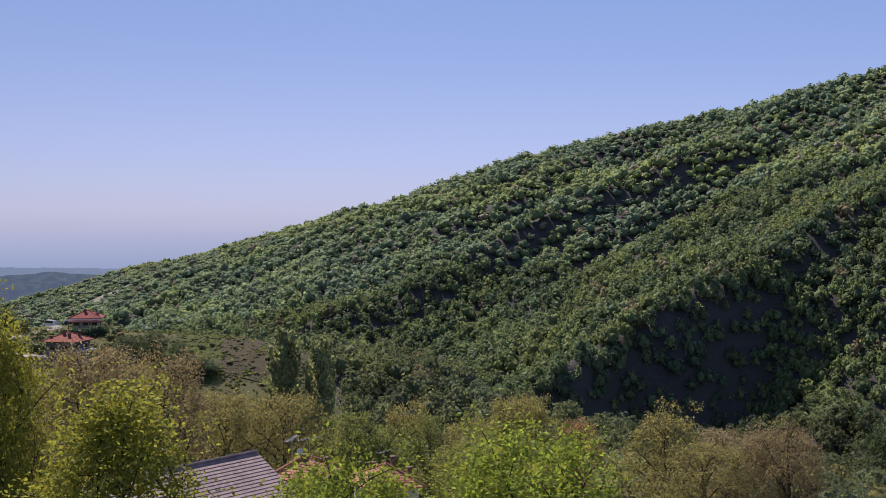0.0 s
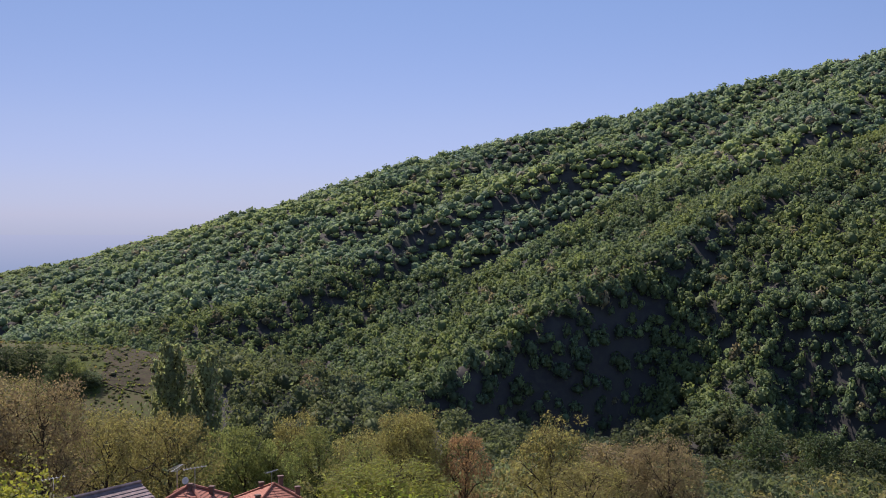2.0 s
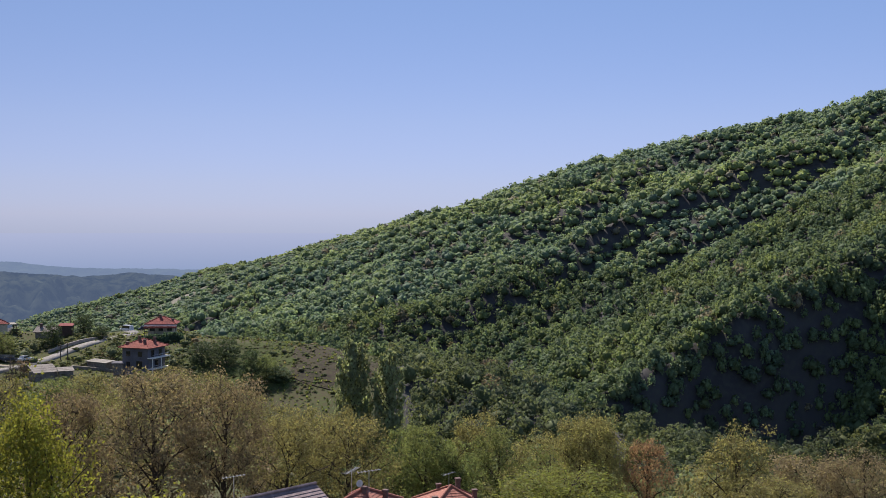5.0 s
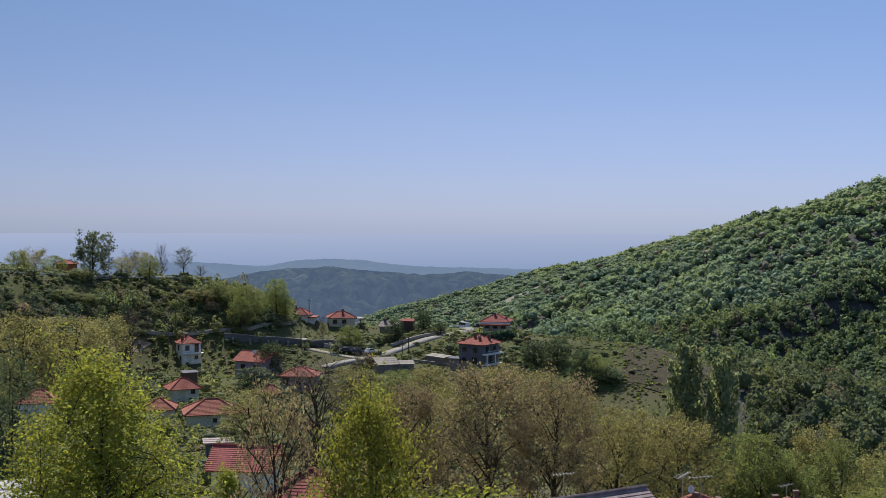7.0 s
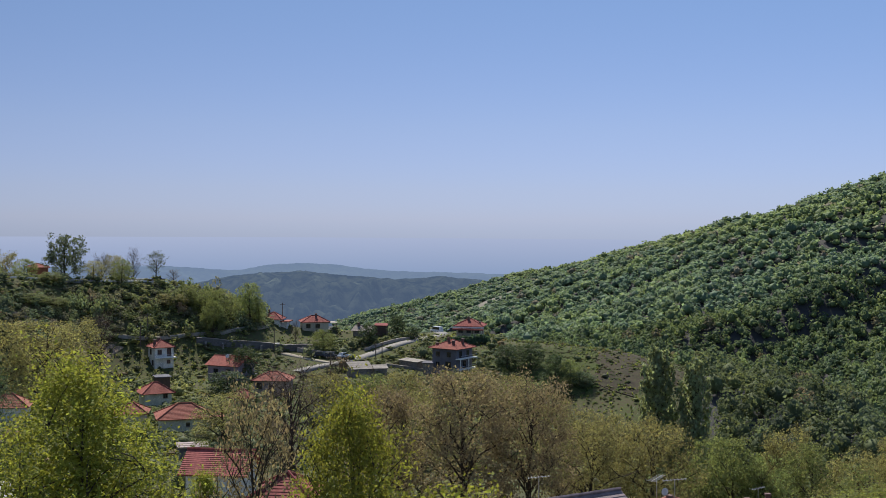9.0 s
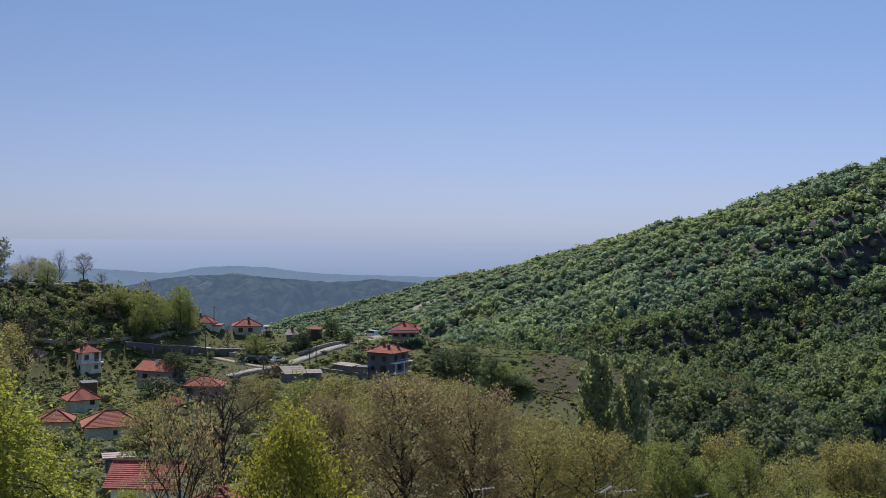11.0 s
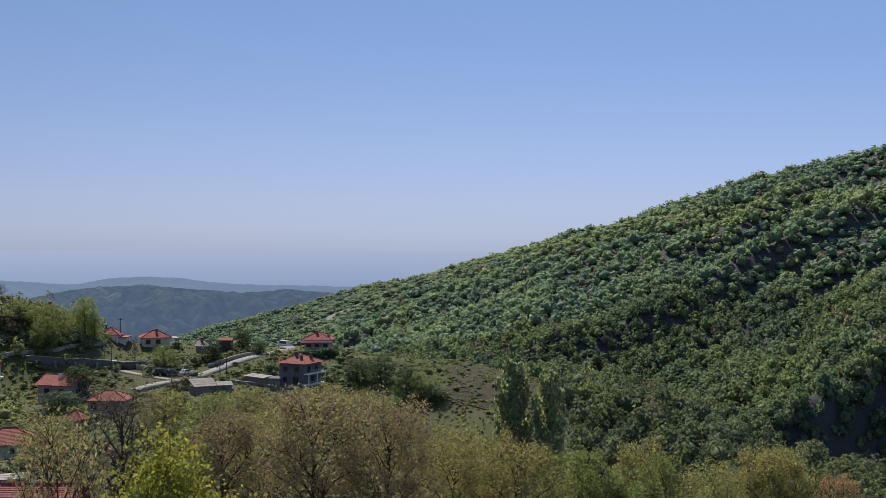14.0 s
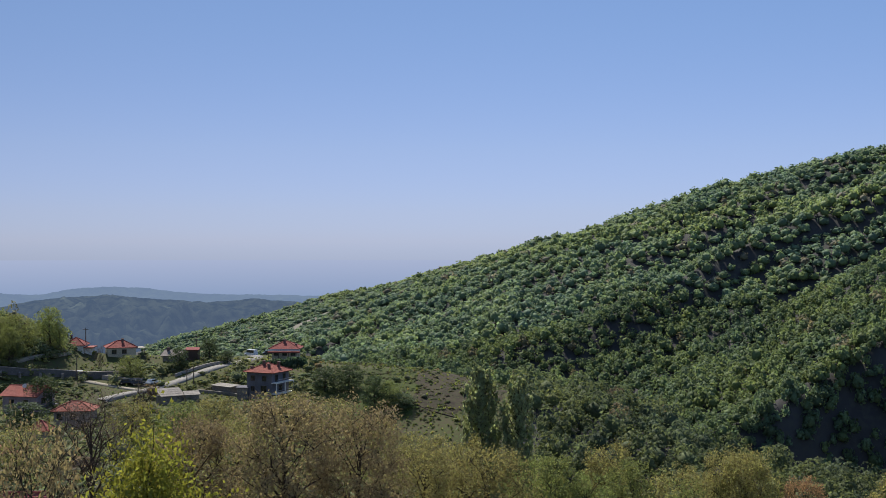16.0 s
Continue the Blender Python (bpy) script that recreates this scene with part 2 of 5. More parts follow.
def ridge(X, Y, pts, slope_near, slope_far, soft=12.0):
    """Height of a ridge along a crest line: pts are (x, y, z, slope factor)."""
    best = np.full(X.shape, -1e4)
    for (ax, ay, az, sa), (bx, by, bz, sb) in zip(pts, pts[1:]):
        dx, dy = bx - ax, by - ay
        t = np.clip(((X - ax) * dx + (Y - ay) * dy) / (dx * dx + dy * dy), 0, 1)
        px, py = ax + t * dx, ay + t * dy
        dist = np.hypot(X - px, Y - py)
        side = 0.5 + 0.5 * (dx * (Y - ay) - dy * (X - ax)) / math.hypot(dx, dy) / (dist + 1e-6)
        s = (slope_far + (slope_near - slope_far) * np.clip(side, 0, 1)) * (sa + t * (sb - sa))
        best = np.maximum(best, az + t * (bz - az) - s * (np.sqrt(dist ** 2 + soft ** 2) - soft))
    return best


def smax(a, b, k):
    h = np.clip(0.5 + 0.5 * (a - b) / k, 0, 1)
    return b + (a - b) * h + k * h * (1 - h)


def wave(X, Y, scale, seed):
    """Smooth noise out of a few crossed waves."""
    r = np.random.RandomState(seed)
    out = np.zeros(X.shape)
    for i in range(7):
        a, ph, f = r.uniform(0, math.tau), r.uniform(0, math.tau), r.uniform(0.6, 1.7) / scale
        out += np.sin((X * math.cos(a) + Y * math.sin(a)) * f * math.tau + ph + 1.3 * np.sin(0.6 * f * math.tau * (Y * math.cos(a) - X * math.sin(a)) + ph))
    return out / 3.5


TREE = 7.5  # the forest stands this much above its ground
MAIN = [(*polar(a, e, d, TREE), s) for a, e, d, s in (
    (-40, 12.0, 960, 1.0), (-29, 8.75, 900, 1.0), (-17.5, 6.07, 873, 1.0), (-10.9, 4.6, 878, 1.0), (-4.3, 3.15, 890, 1.0), (-1.5, 2.0, 868, 1.0),
    (-0.95, 1.80, 866, 1.0), (-0.6, 1.20, 905, 1.0), (0.7, 1.02, 930, 0.95), (3.85, 0.45, 1050, 0.9), (6.8, -0.5, 1150, 0.8), (8.2, -0.95, 1220, 0.75), (10.2, -1.65, 1300, 0.7),
    (13.5, -2.2, 1440, 0.7), (15.8, -2.95, 1580, 0.65), (20, -4.3, 1800, 0.6), (25, -5.6, 2000, 0.6))]
SHOULDER = [(*polar(a, e, d, TREE), 1.0) for a, e, d in ((-2.3, -0.4, 760), (4.7, -2.8, 690), (10.3, -5.0, 620), (13.5, -6.6, 560))]
SPUR_A = [(*polar(a, e, d, TREE), s) for a, e, d, s in ((-36, 7.4, 640, 0.35), (-29, 5.4, 600, 0.35), (-22.2, 2.4, 545, 0.5), (-18.2, 0.5, 505, 0.8), (-13, -2.4, 465, 1.0), (-9.9, -4.0, 440, 1.0), (-5.6, -6.5, 410, 0.9), (-1.7, -9.0, 385, 0.5))]
SPUR_B = [(*polar(a, e, d, TREE), 1.0) for a, e, d in ((-27, -12.5, 330), (-23.5, -8.9, 350), (-21.3, -7.9, 358), (-16, -9.4, 335), (-12, -11.2, 310))]
RAVINE = [(*polar(a, 0, d), 1.0) for a, d in ((-38, 372), (-27, 372), (-23, 392), (-17.6, 425), (-14, 410), (-9, 385), (-5, 362), (-2, 345))]
BLUFF = [(*polar(a, e, d), 1.0) for a, e, d in ((50, -1.5, 300), (42, -2.3, 320), (37, -2.65, 338), (33, -2.65, 342), (30.5, -3.2, 345), (28.5, -4.1, 347), (27, -4.8, 348), (25, -5.15, 350), (22, -5.4, 352))]
KNOLL = [(*polar(a, e, d), 1.0) for a, e, d in ((17, -5.7, 335), (14.5, -5.75, 328), (12.6, -5.87, 320), (10.9, -6.15, 312), (9.2, -6.6, 305), (8.3, -7.4, 300))]


def land(X, Y):
    """Ground height at x, y (arrays or numbers)."""
    X, Y = np.asarray(X, float), np.asarray(Y, float)
    d, az = np.hypot(X, Y), np.degrees(np.arctan2(-X, Y))
    vill = np.interp(d, [0, 20, 40, 68, 110, 180, 240, 300, 335, 360, 420, 600, 1000, 2000, 5000], [-9.5, -11, -14, -18, -23.5, -31, -37.5, -38.6, -33.8, -33.5, -46, -90, -150, -230, -420])
    vale = np.interp(d, [0, 20, 40, 68, 110, 150, 180, 250, 330, 400, 600, 1000, 2000, 5000], [-9.5, -11, -14, -19.5, -30, -39, -45, -58, -72, -82, -95, -150, -230, -420])
    w = np.clip((az - 5) / 12, 0, 1)
    w = w * w * (3 - 2 * w)
    h = vale + (vill - vale) * w
    h = smax(h, ridge(X, Y, KNOLL, 0.28, 0.30, 10), 4)
    h = smax(h, ridge(X, Y, BLUFF, 0.5, 0.64, 3), 3)
    hill = ridge(X, Y, MAIN, 0.42, 0.45, 20)
    across = 0.49 * X - 0.87 * Y + 14 * wave(X, Y, 210, 9)
    fold = np.sin(across * math.tau / 118) + 0.5 * np.sin(across * math.tau / 47 + 1)
    hill = hill + 9.0 * fold * np.clip((900 - d) / 250, 0.15, 1) * np.clip((d - 450) / 150, 0, 1)
    hill = smax(hill, ridge(X, Y, SHOULDER, 0.36, 0.34, 25), 14)
    hill = smax(hill, ridge(X, Y, SPUR_A, 1.60, 0.80, 4), 4)
    hill = smax(hill, ridge(X, Y, SPUR_B, 0.40, 0.9, 8), 4)
    far = np.clip((d - 380) / 200, 0, 1)
    hill = hill + (wave(X, Y, 130, 3) * 3.5 + wave(X, Y, 55, 4) * 1.5) * far * np.clip((1000 - d) / 400, 0.25, 1)
    h = smax(h, hill, 6)
    gully = np.clip((48 + 5 * wave(X, Y, 60, 14) + ridge(X, Y, RAVINE, 1.0, 1.0, 1.0)) / 26, 0, 1)
    h = h - 58 * gully * gully * (3 - 2 * gully) * np.interp(az, [-24, -21, -16.5, -13.5, -5, -1.5], [0.8, 0.3, 0.45, 1, 1, 0])
    return h + wave(X, Y, 40, 5) * 0.35


def ground_at(x, y):
    return float(land(np.array([x]), np.array([y]))[0])


# one sheet of ground in rings round the hamlet's lookout, out to the horizon
def build_ground():
    rad = np.concatenate([np.linspace(2, 120, 24), np.linspace(124, 420, 80), np.linspace(426, 1000, 60), np.geomspace(1012, 4900, 36)])
    ang = np.concatenate([np.radians(np.linspace(-48, 60, 330)), np.radians(np.linspace(62, 308, 60))])
    A, R = np.meshgrid(ang, rad)
    X, Y = -R * np.sin(A), R * np.cos(A)
    Z = land(X, Y)
    nr, na = A.shape
    v = np.stack([X, Y, Z], -1).reshape(-1, 3)
    i, j = np.meshgrid(np.arange(nr - 1), np.arange(na), indexing="ij")
    k = (j + 1) % na
    f = np.stack([i * na + j, (i + 1) * na + j, (i + 1) * na + k, i * na + k], -1).reshape(-1, 4)[:, ::-1]
    v = np.vstack([v, [[0, 0, ground_at(0, 0)]]])
    me = raw_mesh("ground", v, f, M_GROUND, True)
    bm = bmesh.new()
    bm.from_mesh(me)
    bm.verts.ensure_lookup_table()
    c = bm.verts[len(v) - 1]
    for j in range(na):
        bm.faces.new((bm.verts[j], bm.verts[(j + 1) % na], c))
    bmesh.ops.recalc_face_normals(bm, faces=bm.faces)
    bm.to_mesh(me)
    bm.free()
    me.materials.append(M_FLOOR)
    mid = np.empty(len(me.polygons) * 3, np.float32)
    me.polygons.foreach_get("center", mid)
    mid = mid.reshape(-1, 3)
    far, side = np.hypot(mid[:, 0], mid[:, 1]), np.degrees(np.arctan2(-mid[:, 0], mid[:, 1]))
    wooded = (far > np.where(side < 6, 230, 385)) & (side < 30) & (side > -50)
    me.polygons.foreach_set("material_index", wooded.astype(np.int32))
    tagged(new("ground", me), "grassy earth sloping down to a wooded valley", "ground", kind="structure")


build_ground()


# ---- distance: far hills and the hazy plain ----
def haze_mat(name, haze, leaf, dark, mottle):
    """Far country: sunlit woods and clearings, the haze before them painted in as blue emission."""
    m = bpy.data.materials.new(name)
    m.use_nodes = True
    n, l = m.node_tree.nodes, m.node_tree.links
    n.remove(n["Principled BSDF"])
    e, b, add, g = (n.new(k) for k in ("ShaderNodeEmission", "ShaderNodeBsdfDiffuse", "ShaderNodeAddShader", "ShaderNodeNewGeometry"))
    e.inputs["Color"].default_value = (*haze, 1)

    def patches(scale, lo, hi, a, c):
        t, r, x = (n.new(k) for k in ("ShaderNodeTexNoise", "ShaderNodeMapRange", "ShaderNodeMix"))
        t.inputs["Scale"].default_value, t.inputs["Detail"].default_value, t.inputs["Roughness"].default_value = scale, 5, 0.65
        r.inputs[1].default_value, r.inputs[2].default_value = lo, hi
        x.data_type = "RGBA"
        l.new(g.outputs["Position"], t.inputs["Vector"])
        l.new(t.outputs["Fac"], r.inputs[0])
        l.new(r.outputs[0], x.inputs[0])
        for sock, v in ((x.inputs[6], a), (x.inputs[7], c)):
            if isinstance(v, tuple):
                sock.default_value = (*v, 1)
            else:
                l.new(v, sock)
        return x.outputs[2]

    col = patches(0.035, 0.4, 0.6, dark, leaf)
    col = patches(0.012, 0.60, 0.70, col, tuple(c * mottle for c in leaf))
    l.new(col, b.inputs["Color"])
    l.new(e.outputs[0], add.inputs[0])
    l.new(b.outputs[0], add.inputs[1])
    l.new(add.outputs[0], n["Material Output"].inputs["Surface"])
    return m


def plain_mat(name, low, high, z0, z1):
    """The haze over the plain painted as emission, paler towards the horizon."""
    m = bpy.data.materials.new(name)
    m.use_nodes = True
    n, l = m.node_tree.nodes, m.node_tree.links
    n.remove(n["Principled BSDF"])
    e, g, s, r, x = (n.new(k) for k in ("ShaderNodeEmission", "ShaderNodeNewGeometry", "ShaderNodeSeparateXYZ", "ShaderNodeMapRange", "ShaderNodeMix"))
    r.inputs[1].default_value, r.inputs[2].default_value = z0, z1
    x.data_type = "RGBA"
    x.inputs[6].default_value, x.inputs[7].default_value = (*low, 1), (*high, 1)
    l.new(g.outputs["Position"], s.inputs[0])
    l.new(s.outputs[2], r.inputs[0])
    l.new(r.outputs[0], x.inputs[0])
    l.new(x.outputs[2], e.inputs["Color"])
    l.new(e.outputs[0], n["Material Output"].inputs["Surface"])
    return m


def far_range(name, d, prof, base, material, label, depth=500, relief=0.0, rows=36, step=0.09):
    """A far range of hills: prof holds (azimuth, elevation) of its skyline; spurs and valleys run down its near side."""
    az = np.arange(prof[0][0], prof[-1][0] + 0.01, step)
    el = np.interp(az, [p[0] for p in prof], [p[1] for p in prof])
    rng = np.random.RandomState(len(name))
    el = np.convolve(np.pad(el, 4, "edge"), np.ones(9) / 9, "valid") + (relief > 0) * (0.010 * np.sin(az * 3.7 + 1) + 0.008 * np.sin(az * 8.3) + rng.uniform(-0.012, 0.012, az.size))
    q = np.linspace(0, 1, rows)[:, None]
    a = np.radians(az)[None]
    dd = d - depth * (1 - q) + 0 * a
    X, Y = -dd * np.sin(a), dd * np.cos(a)
    top = d * np.tan(np.radians(el))[None]
    fold = -np.abs(wave(X, Y, 520, 71)) * 1.2 - 0.6 * np.abs(wave(X, Y, 230, 72)) + 0.25 * wave(X, Y, 90, 73)
    Z = base + (top - base) * q ** 0.75 + relief * (fold + 0.8) * np.clip(4 * q * (1 - q), 0, 1) ** 0.8
    v = np.stack([X, Y, Z], -1).reshape(-1, 3)
    n = len(az)
    i, j = np.meshgrid(np.arange(rows - 1), np.arange(n - 1), indexing="ij")
    f = np.stack([i * n + j, i * n + j + 1, (i + 1) * n + j + 1, (i + 1) * n + j], -1).reshape(-1, 4)[:, ::-1]
    tagged(new(name, raw_mesh(name, v, f, material, True)), label, "hills", kind="structure")


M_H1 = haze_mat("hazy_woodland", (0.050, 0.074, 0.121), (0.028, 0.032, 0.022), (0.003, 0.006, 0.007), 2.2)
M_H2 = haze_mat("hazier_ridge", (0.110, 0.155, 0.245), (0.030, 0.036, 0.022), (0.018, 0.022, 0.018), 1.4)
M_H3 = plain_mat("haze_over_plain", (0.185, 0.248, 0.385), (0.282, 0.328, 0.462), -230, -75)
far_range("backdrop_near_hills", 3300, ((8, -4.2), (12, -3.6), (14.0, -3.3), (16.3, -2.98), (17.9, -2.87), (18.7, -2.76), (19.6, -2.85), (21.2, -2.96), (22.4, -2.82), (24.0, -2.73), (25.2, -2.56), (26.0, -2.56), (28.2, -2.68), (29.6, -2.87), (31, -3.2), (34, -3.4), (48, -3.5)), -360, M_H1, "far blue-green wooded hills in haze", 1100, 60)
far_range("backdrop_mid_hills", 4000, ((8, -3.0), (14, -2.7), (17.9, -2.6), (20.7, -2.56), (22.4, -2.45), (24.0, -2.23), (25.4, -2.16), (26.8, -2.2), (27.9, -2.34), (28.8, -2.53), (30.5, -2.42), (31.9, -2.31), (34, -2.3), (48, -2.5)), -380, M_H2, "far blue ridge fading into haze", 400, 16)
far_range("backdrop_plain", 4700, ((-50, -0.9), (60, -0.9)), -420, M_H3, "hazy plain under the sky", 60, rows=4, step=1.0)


# ---- the forest on the hills ----
def blob(sub):
    bm = bmesh.new()
    bmesh.ops.create_icosphere(bm, subdivisions=sub, radius=1)
    v = np.array([p.co[:] for p in bm.verts])
    f = np.array([[p.index for p in q.verts] for q in bm.faces])
    bm.free()
    return v, f


def crown_template(rng, leaves, size, core_sub, core_r=0.92, lobes=9, narrow=0.0):
    """A unit crown: a small core, and leaf sprays gathered on the outside of several lobes. Triangles only."""
    v, f = blob(core_sub)
    m = rng.normal(size=(lobes, 3))
    m /= np.linalg.norm(m, axis=1)[:, None]
    m[:, 2] = np.linspace(-0.75, 0.9, lobes) + rng.uniform(-0.1, 0.1, lobes)
    side = np.sqrt(np.clip(1 - m[:, 2] ** 2, 0.02, 1)) * (1 - narrow * np.clip(m[:, 2], 0, 1))
    turn = np.arange(lobes) * 2.4 + rng.uniform(-0.5, 0.5, lobes)
    mid = np.stack([np.cos(turn) * side * 0.6, np.sin(turn) * side * 0.6, m[:, 2] * 0.66], 1)
    rad = rng.uniform(0.34, 0.52, lobes)
    core = v * core_r * 0.66 * (1 + 0.12 * np.sin(v[:, :1] * 5 + v[:, 1:2] * 4))
    own = rng.randint(0, lobes, leaves)
    d = rng.normal(size=(leaves, 3)) + mid[own] * 1.1 + [0, 0, 0.35]
    d /= np.linalg.norm(d, axis=1)[:, None]
    c = mid[own] + d * (rad[own] * rng.uniform(0.75, 1.08, leaves))[:, None]
    nrm = d + rng.normal(size=(leaves, 3)) * 0.38
    nrm /= np.linalg.norm(nrm, axis=1)[:, None]
    u = np.cross(nrm, rng.normal(size=(leaves, 3)))
    u /= np.linalg.norm(u, axis=1)[:, None]
    w = np.cross(nrm, u)
    s = (size * rng.uniform(0.6, 1.3, leaves))[:, None]
    quad = np.stack([c - u * s * 0.9, c - w * s * 0.6 - nrm * s * 0.12, c + u * s, c + w * s * 0.65 - nrm * s * 0.12], 1)
    lv = quad.reshape(-1, 3)
    k = np.arange(leaves)[:, None] * 4
    lf = np.concatenate([k + [0, 1, 2], k + [0, 2, 3]])
    return (core, f), (lv, lf)


def woods(name, label, places, templates, core_share=True):
    """places: arrays x, y, z (foot), radius, height, tint (n,3). One mesh for leaves, one for the cores."""
    rng = np.random.RandomState(7)
    x, y, z, r, h, tint = places
    n = len(x)
    kind = rng.randint(0, len(templates), n)
    turn = rng.uniform(0, math.tau, n)
    lv, lf, lt, cv, cf, ct = [], [], [], [], [], []
    lo = co = 0
    for t, ((c, f), (q, g)) in enumerate(templates):
        ids = np.where(kind == t)[0]
        if not len(ids):
            continue
        cs, sn = np.cos(turn[ids])[:, None], np.sin(turn[ids])[:, None]
        for src, faces, dst, dstf, dstt, which in ((q, g, lv, lf, lt, 0), (c, f, cv, cf, ct, 1)):
            px, py = src[:, 0] * cs - src[:, 1] * sn, src[:, 0] * sn + src[:, 1] * cs
            P = np.stack([x[ids][:, None] + px * r[ids][:, None], y[ids][:, None] + py * r[ids][:, None],
                          z[ids][:, None] + h[ids][:, None] * (0.52 + 0.48 * src[None, :, 2])], -1)
            off = (lo if which == 0 else co) + np.arange(len(ids)) * len(src)
            dst.append(P.reshape(-1, 3))
            dstf.append((faces[None] + off[:, None, None]).reshape(-1, 3))
            dstt.append(np.repeat(tint[ids], len(src), 0))
            if which == 0:
                lo += len(ids) * len(src)
            else:
                co += len(ids) * len(src)
    V = np.concatenate(lv + cv)
    F = np.concatenate(lf + [a + lo for a in cf])
    T = np.concatenate(lt + ct)
    nl = sum(len(a) for a in lf)
    me = raw_mesh(name, V, F, M_FOREST)
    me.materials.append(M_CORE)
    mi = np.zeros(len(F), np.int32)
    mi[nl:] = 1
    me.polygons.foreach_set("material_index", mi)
    at = me.color_attributes.new("tint", "FLOAT_COLOR", "POINT")
    at.data.foreach_set("color", np.hstack([T, np.ones((len(T), 1))]).astype(np.float32).ravel())
    tagged(new(name, me), label, "woodland", kind="stuff")


def scatter(rng, step, d0, d1, a0, a1):
    """Jittered places in a sector, thinned to an even spacing."""
    g = np.arange(-2200, 2200, step)
    gx, gy = np.meshgrid(g, g[g > -10])
    gx = gx + rng.uniform(-0.42, 0.42, gx.shape) * step
    gy = gy + rng.uniform(-0.42, 0.42, gy.shape) * step
    d, a = np.hypot(gx, gy), np.degrees(np.arctan2(-gx, gy))
    k = (d > d0) & (d < d1) & (a > a0) & (a < a1)
    return gx[k], gy[k], d[k], a[k]


def seen_side(x, y, z):
    """Drops what lies well behind the crest as seen from the village side."""
    d, a = np.hypot(x, y), np.degrees(np.arctan2(-x, y))
    keep = np.ones(len(x), bool)
    for s in np.linspace(0.25, 0.985, 60):
        keep &= land(x * s, y * s) / (d * s) < (z + 14) / d
    return keep


def lit_side(rng, x, y, share):
    """Thins the wood on steep ground that the sun does not reach."""
    e = 3.0
    gx, gy = (land(x + e, y) - land(x - e, y)) / (2 * e), (land(x, y + e) - land(x, y - e)) / (2 * e)
    s = (SUN_DIR.z - gx * SUN_DIR.x - gy * SUN_DIR.y) / np.sqrt(1 + gx * gx + gy * gy)
    az = np.degrees(np.arctan2(-x, y))
    return (s > 0.10) | (rng.uniform(size=len(x)) < np.where((az < -4) & (az > -19) & (np.hypot(x, y) < 480), share, 0.95))


def tints(rng, x, y):
    n = len(x)
    t = np.ones((n, 3))
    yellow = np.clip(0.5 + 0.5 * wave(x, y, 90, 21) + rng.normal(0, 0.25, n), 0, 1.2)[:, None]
    # spur A's crest: young-leaf yellow, with sunlit brightness painted into the tint
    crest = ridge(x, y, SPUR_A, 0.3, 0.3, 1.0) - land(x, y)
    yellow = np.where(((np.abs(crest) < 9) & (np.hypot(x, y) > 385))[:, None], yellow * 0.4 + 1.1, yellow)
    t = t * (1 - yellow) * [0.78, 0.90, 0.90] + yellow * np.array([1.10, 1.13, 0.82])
    brown = (rng.uniform(size=n) < 0.03)[:, None]
    t = np.where(brown, [1.25, 0.92, 1.0], t)
    return t * rng.uniform(0.8, 1.2, (n, 1))


SCAR = (-308.0, 1044.0)


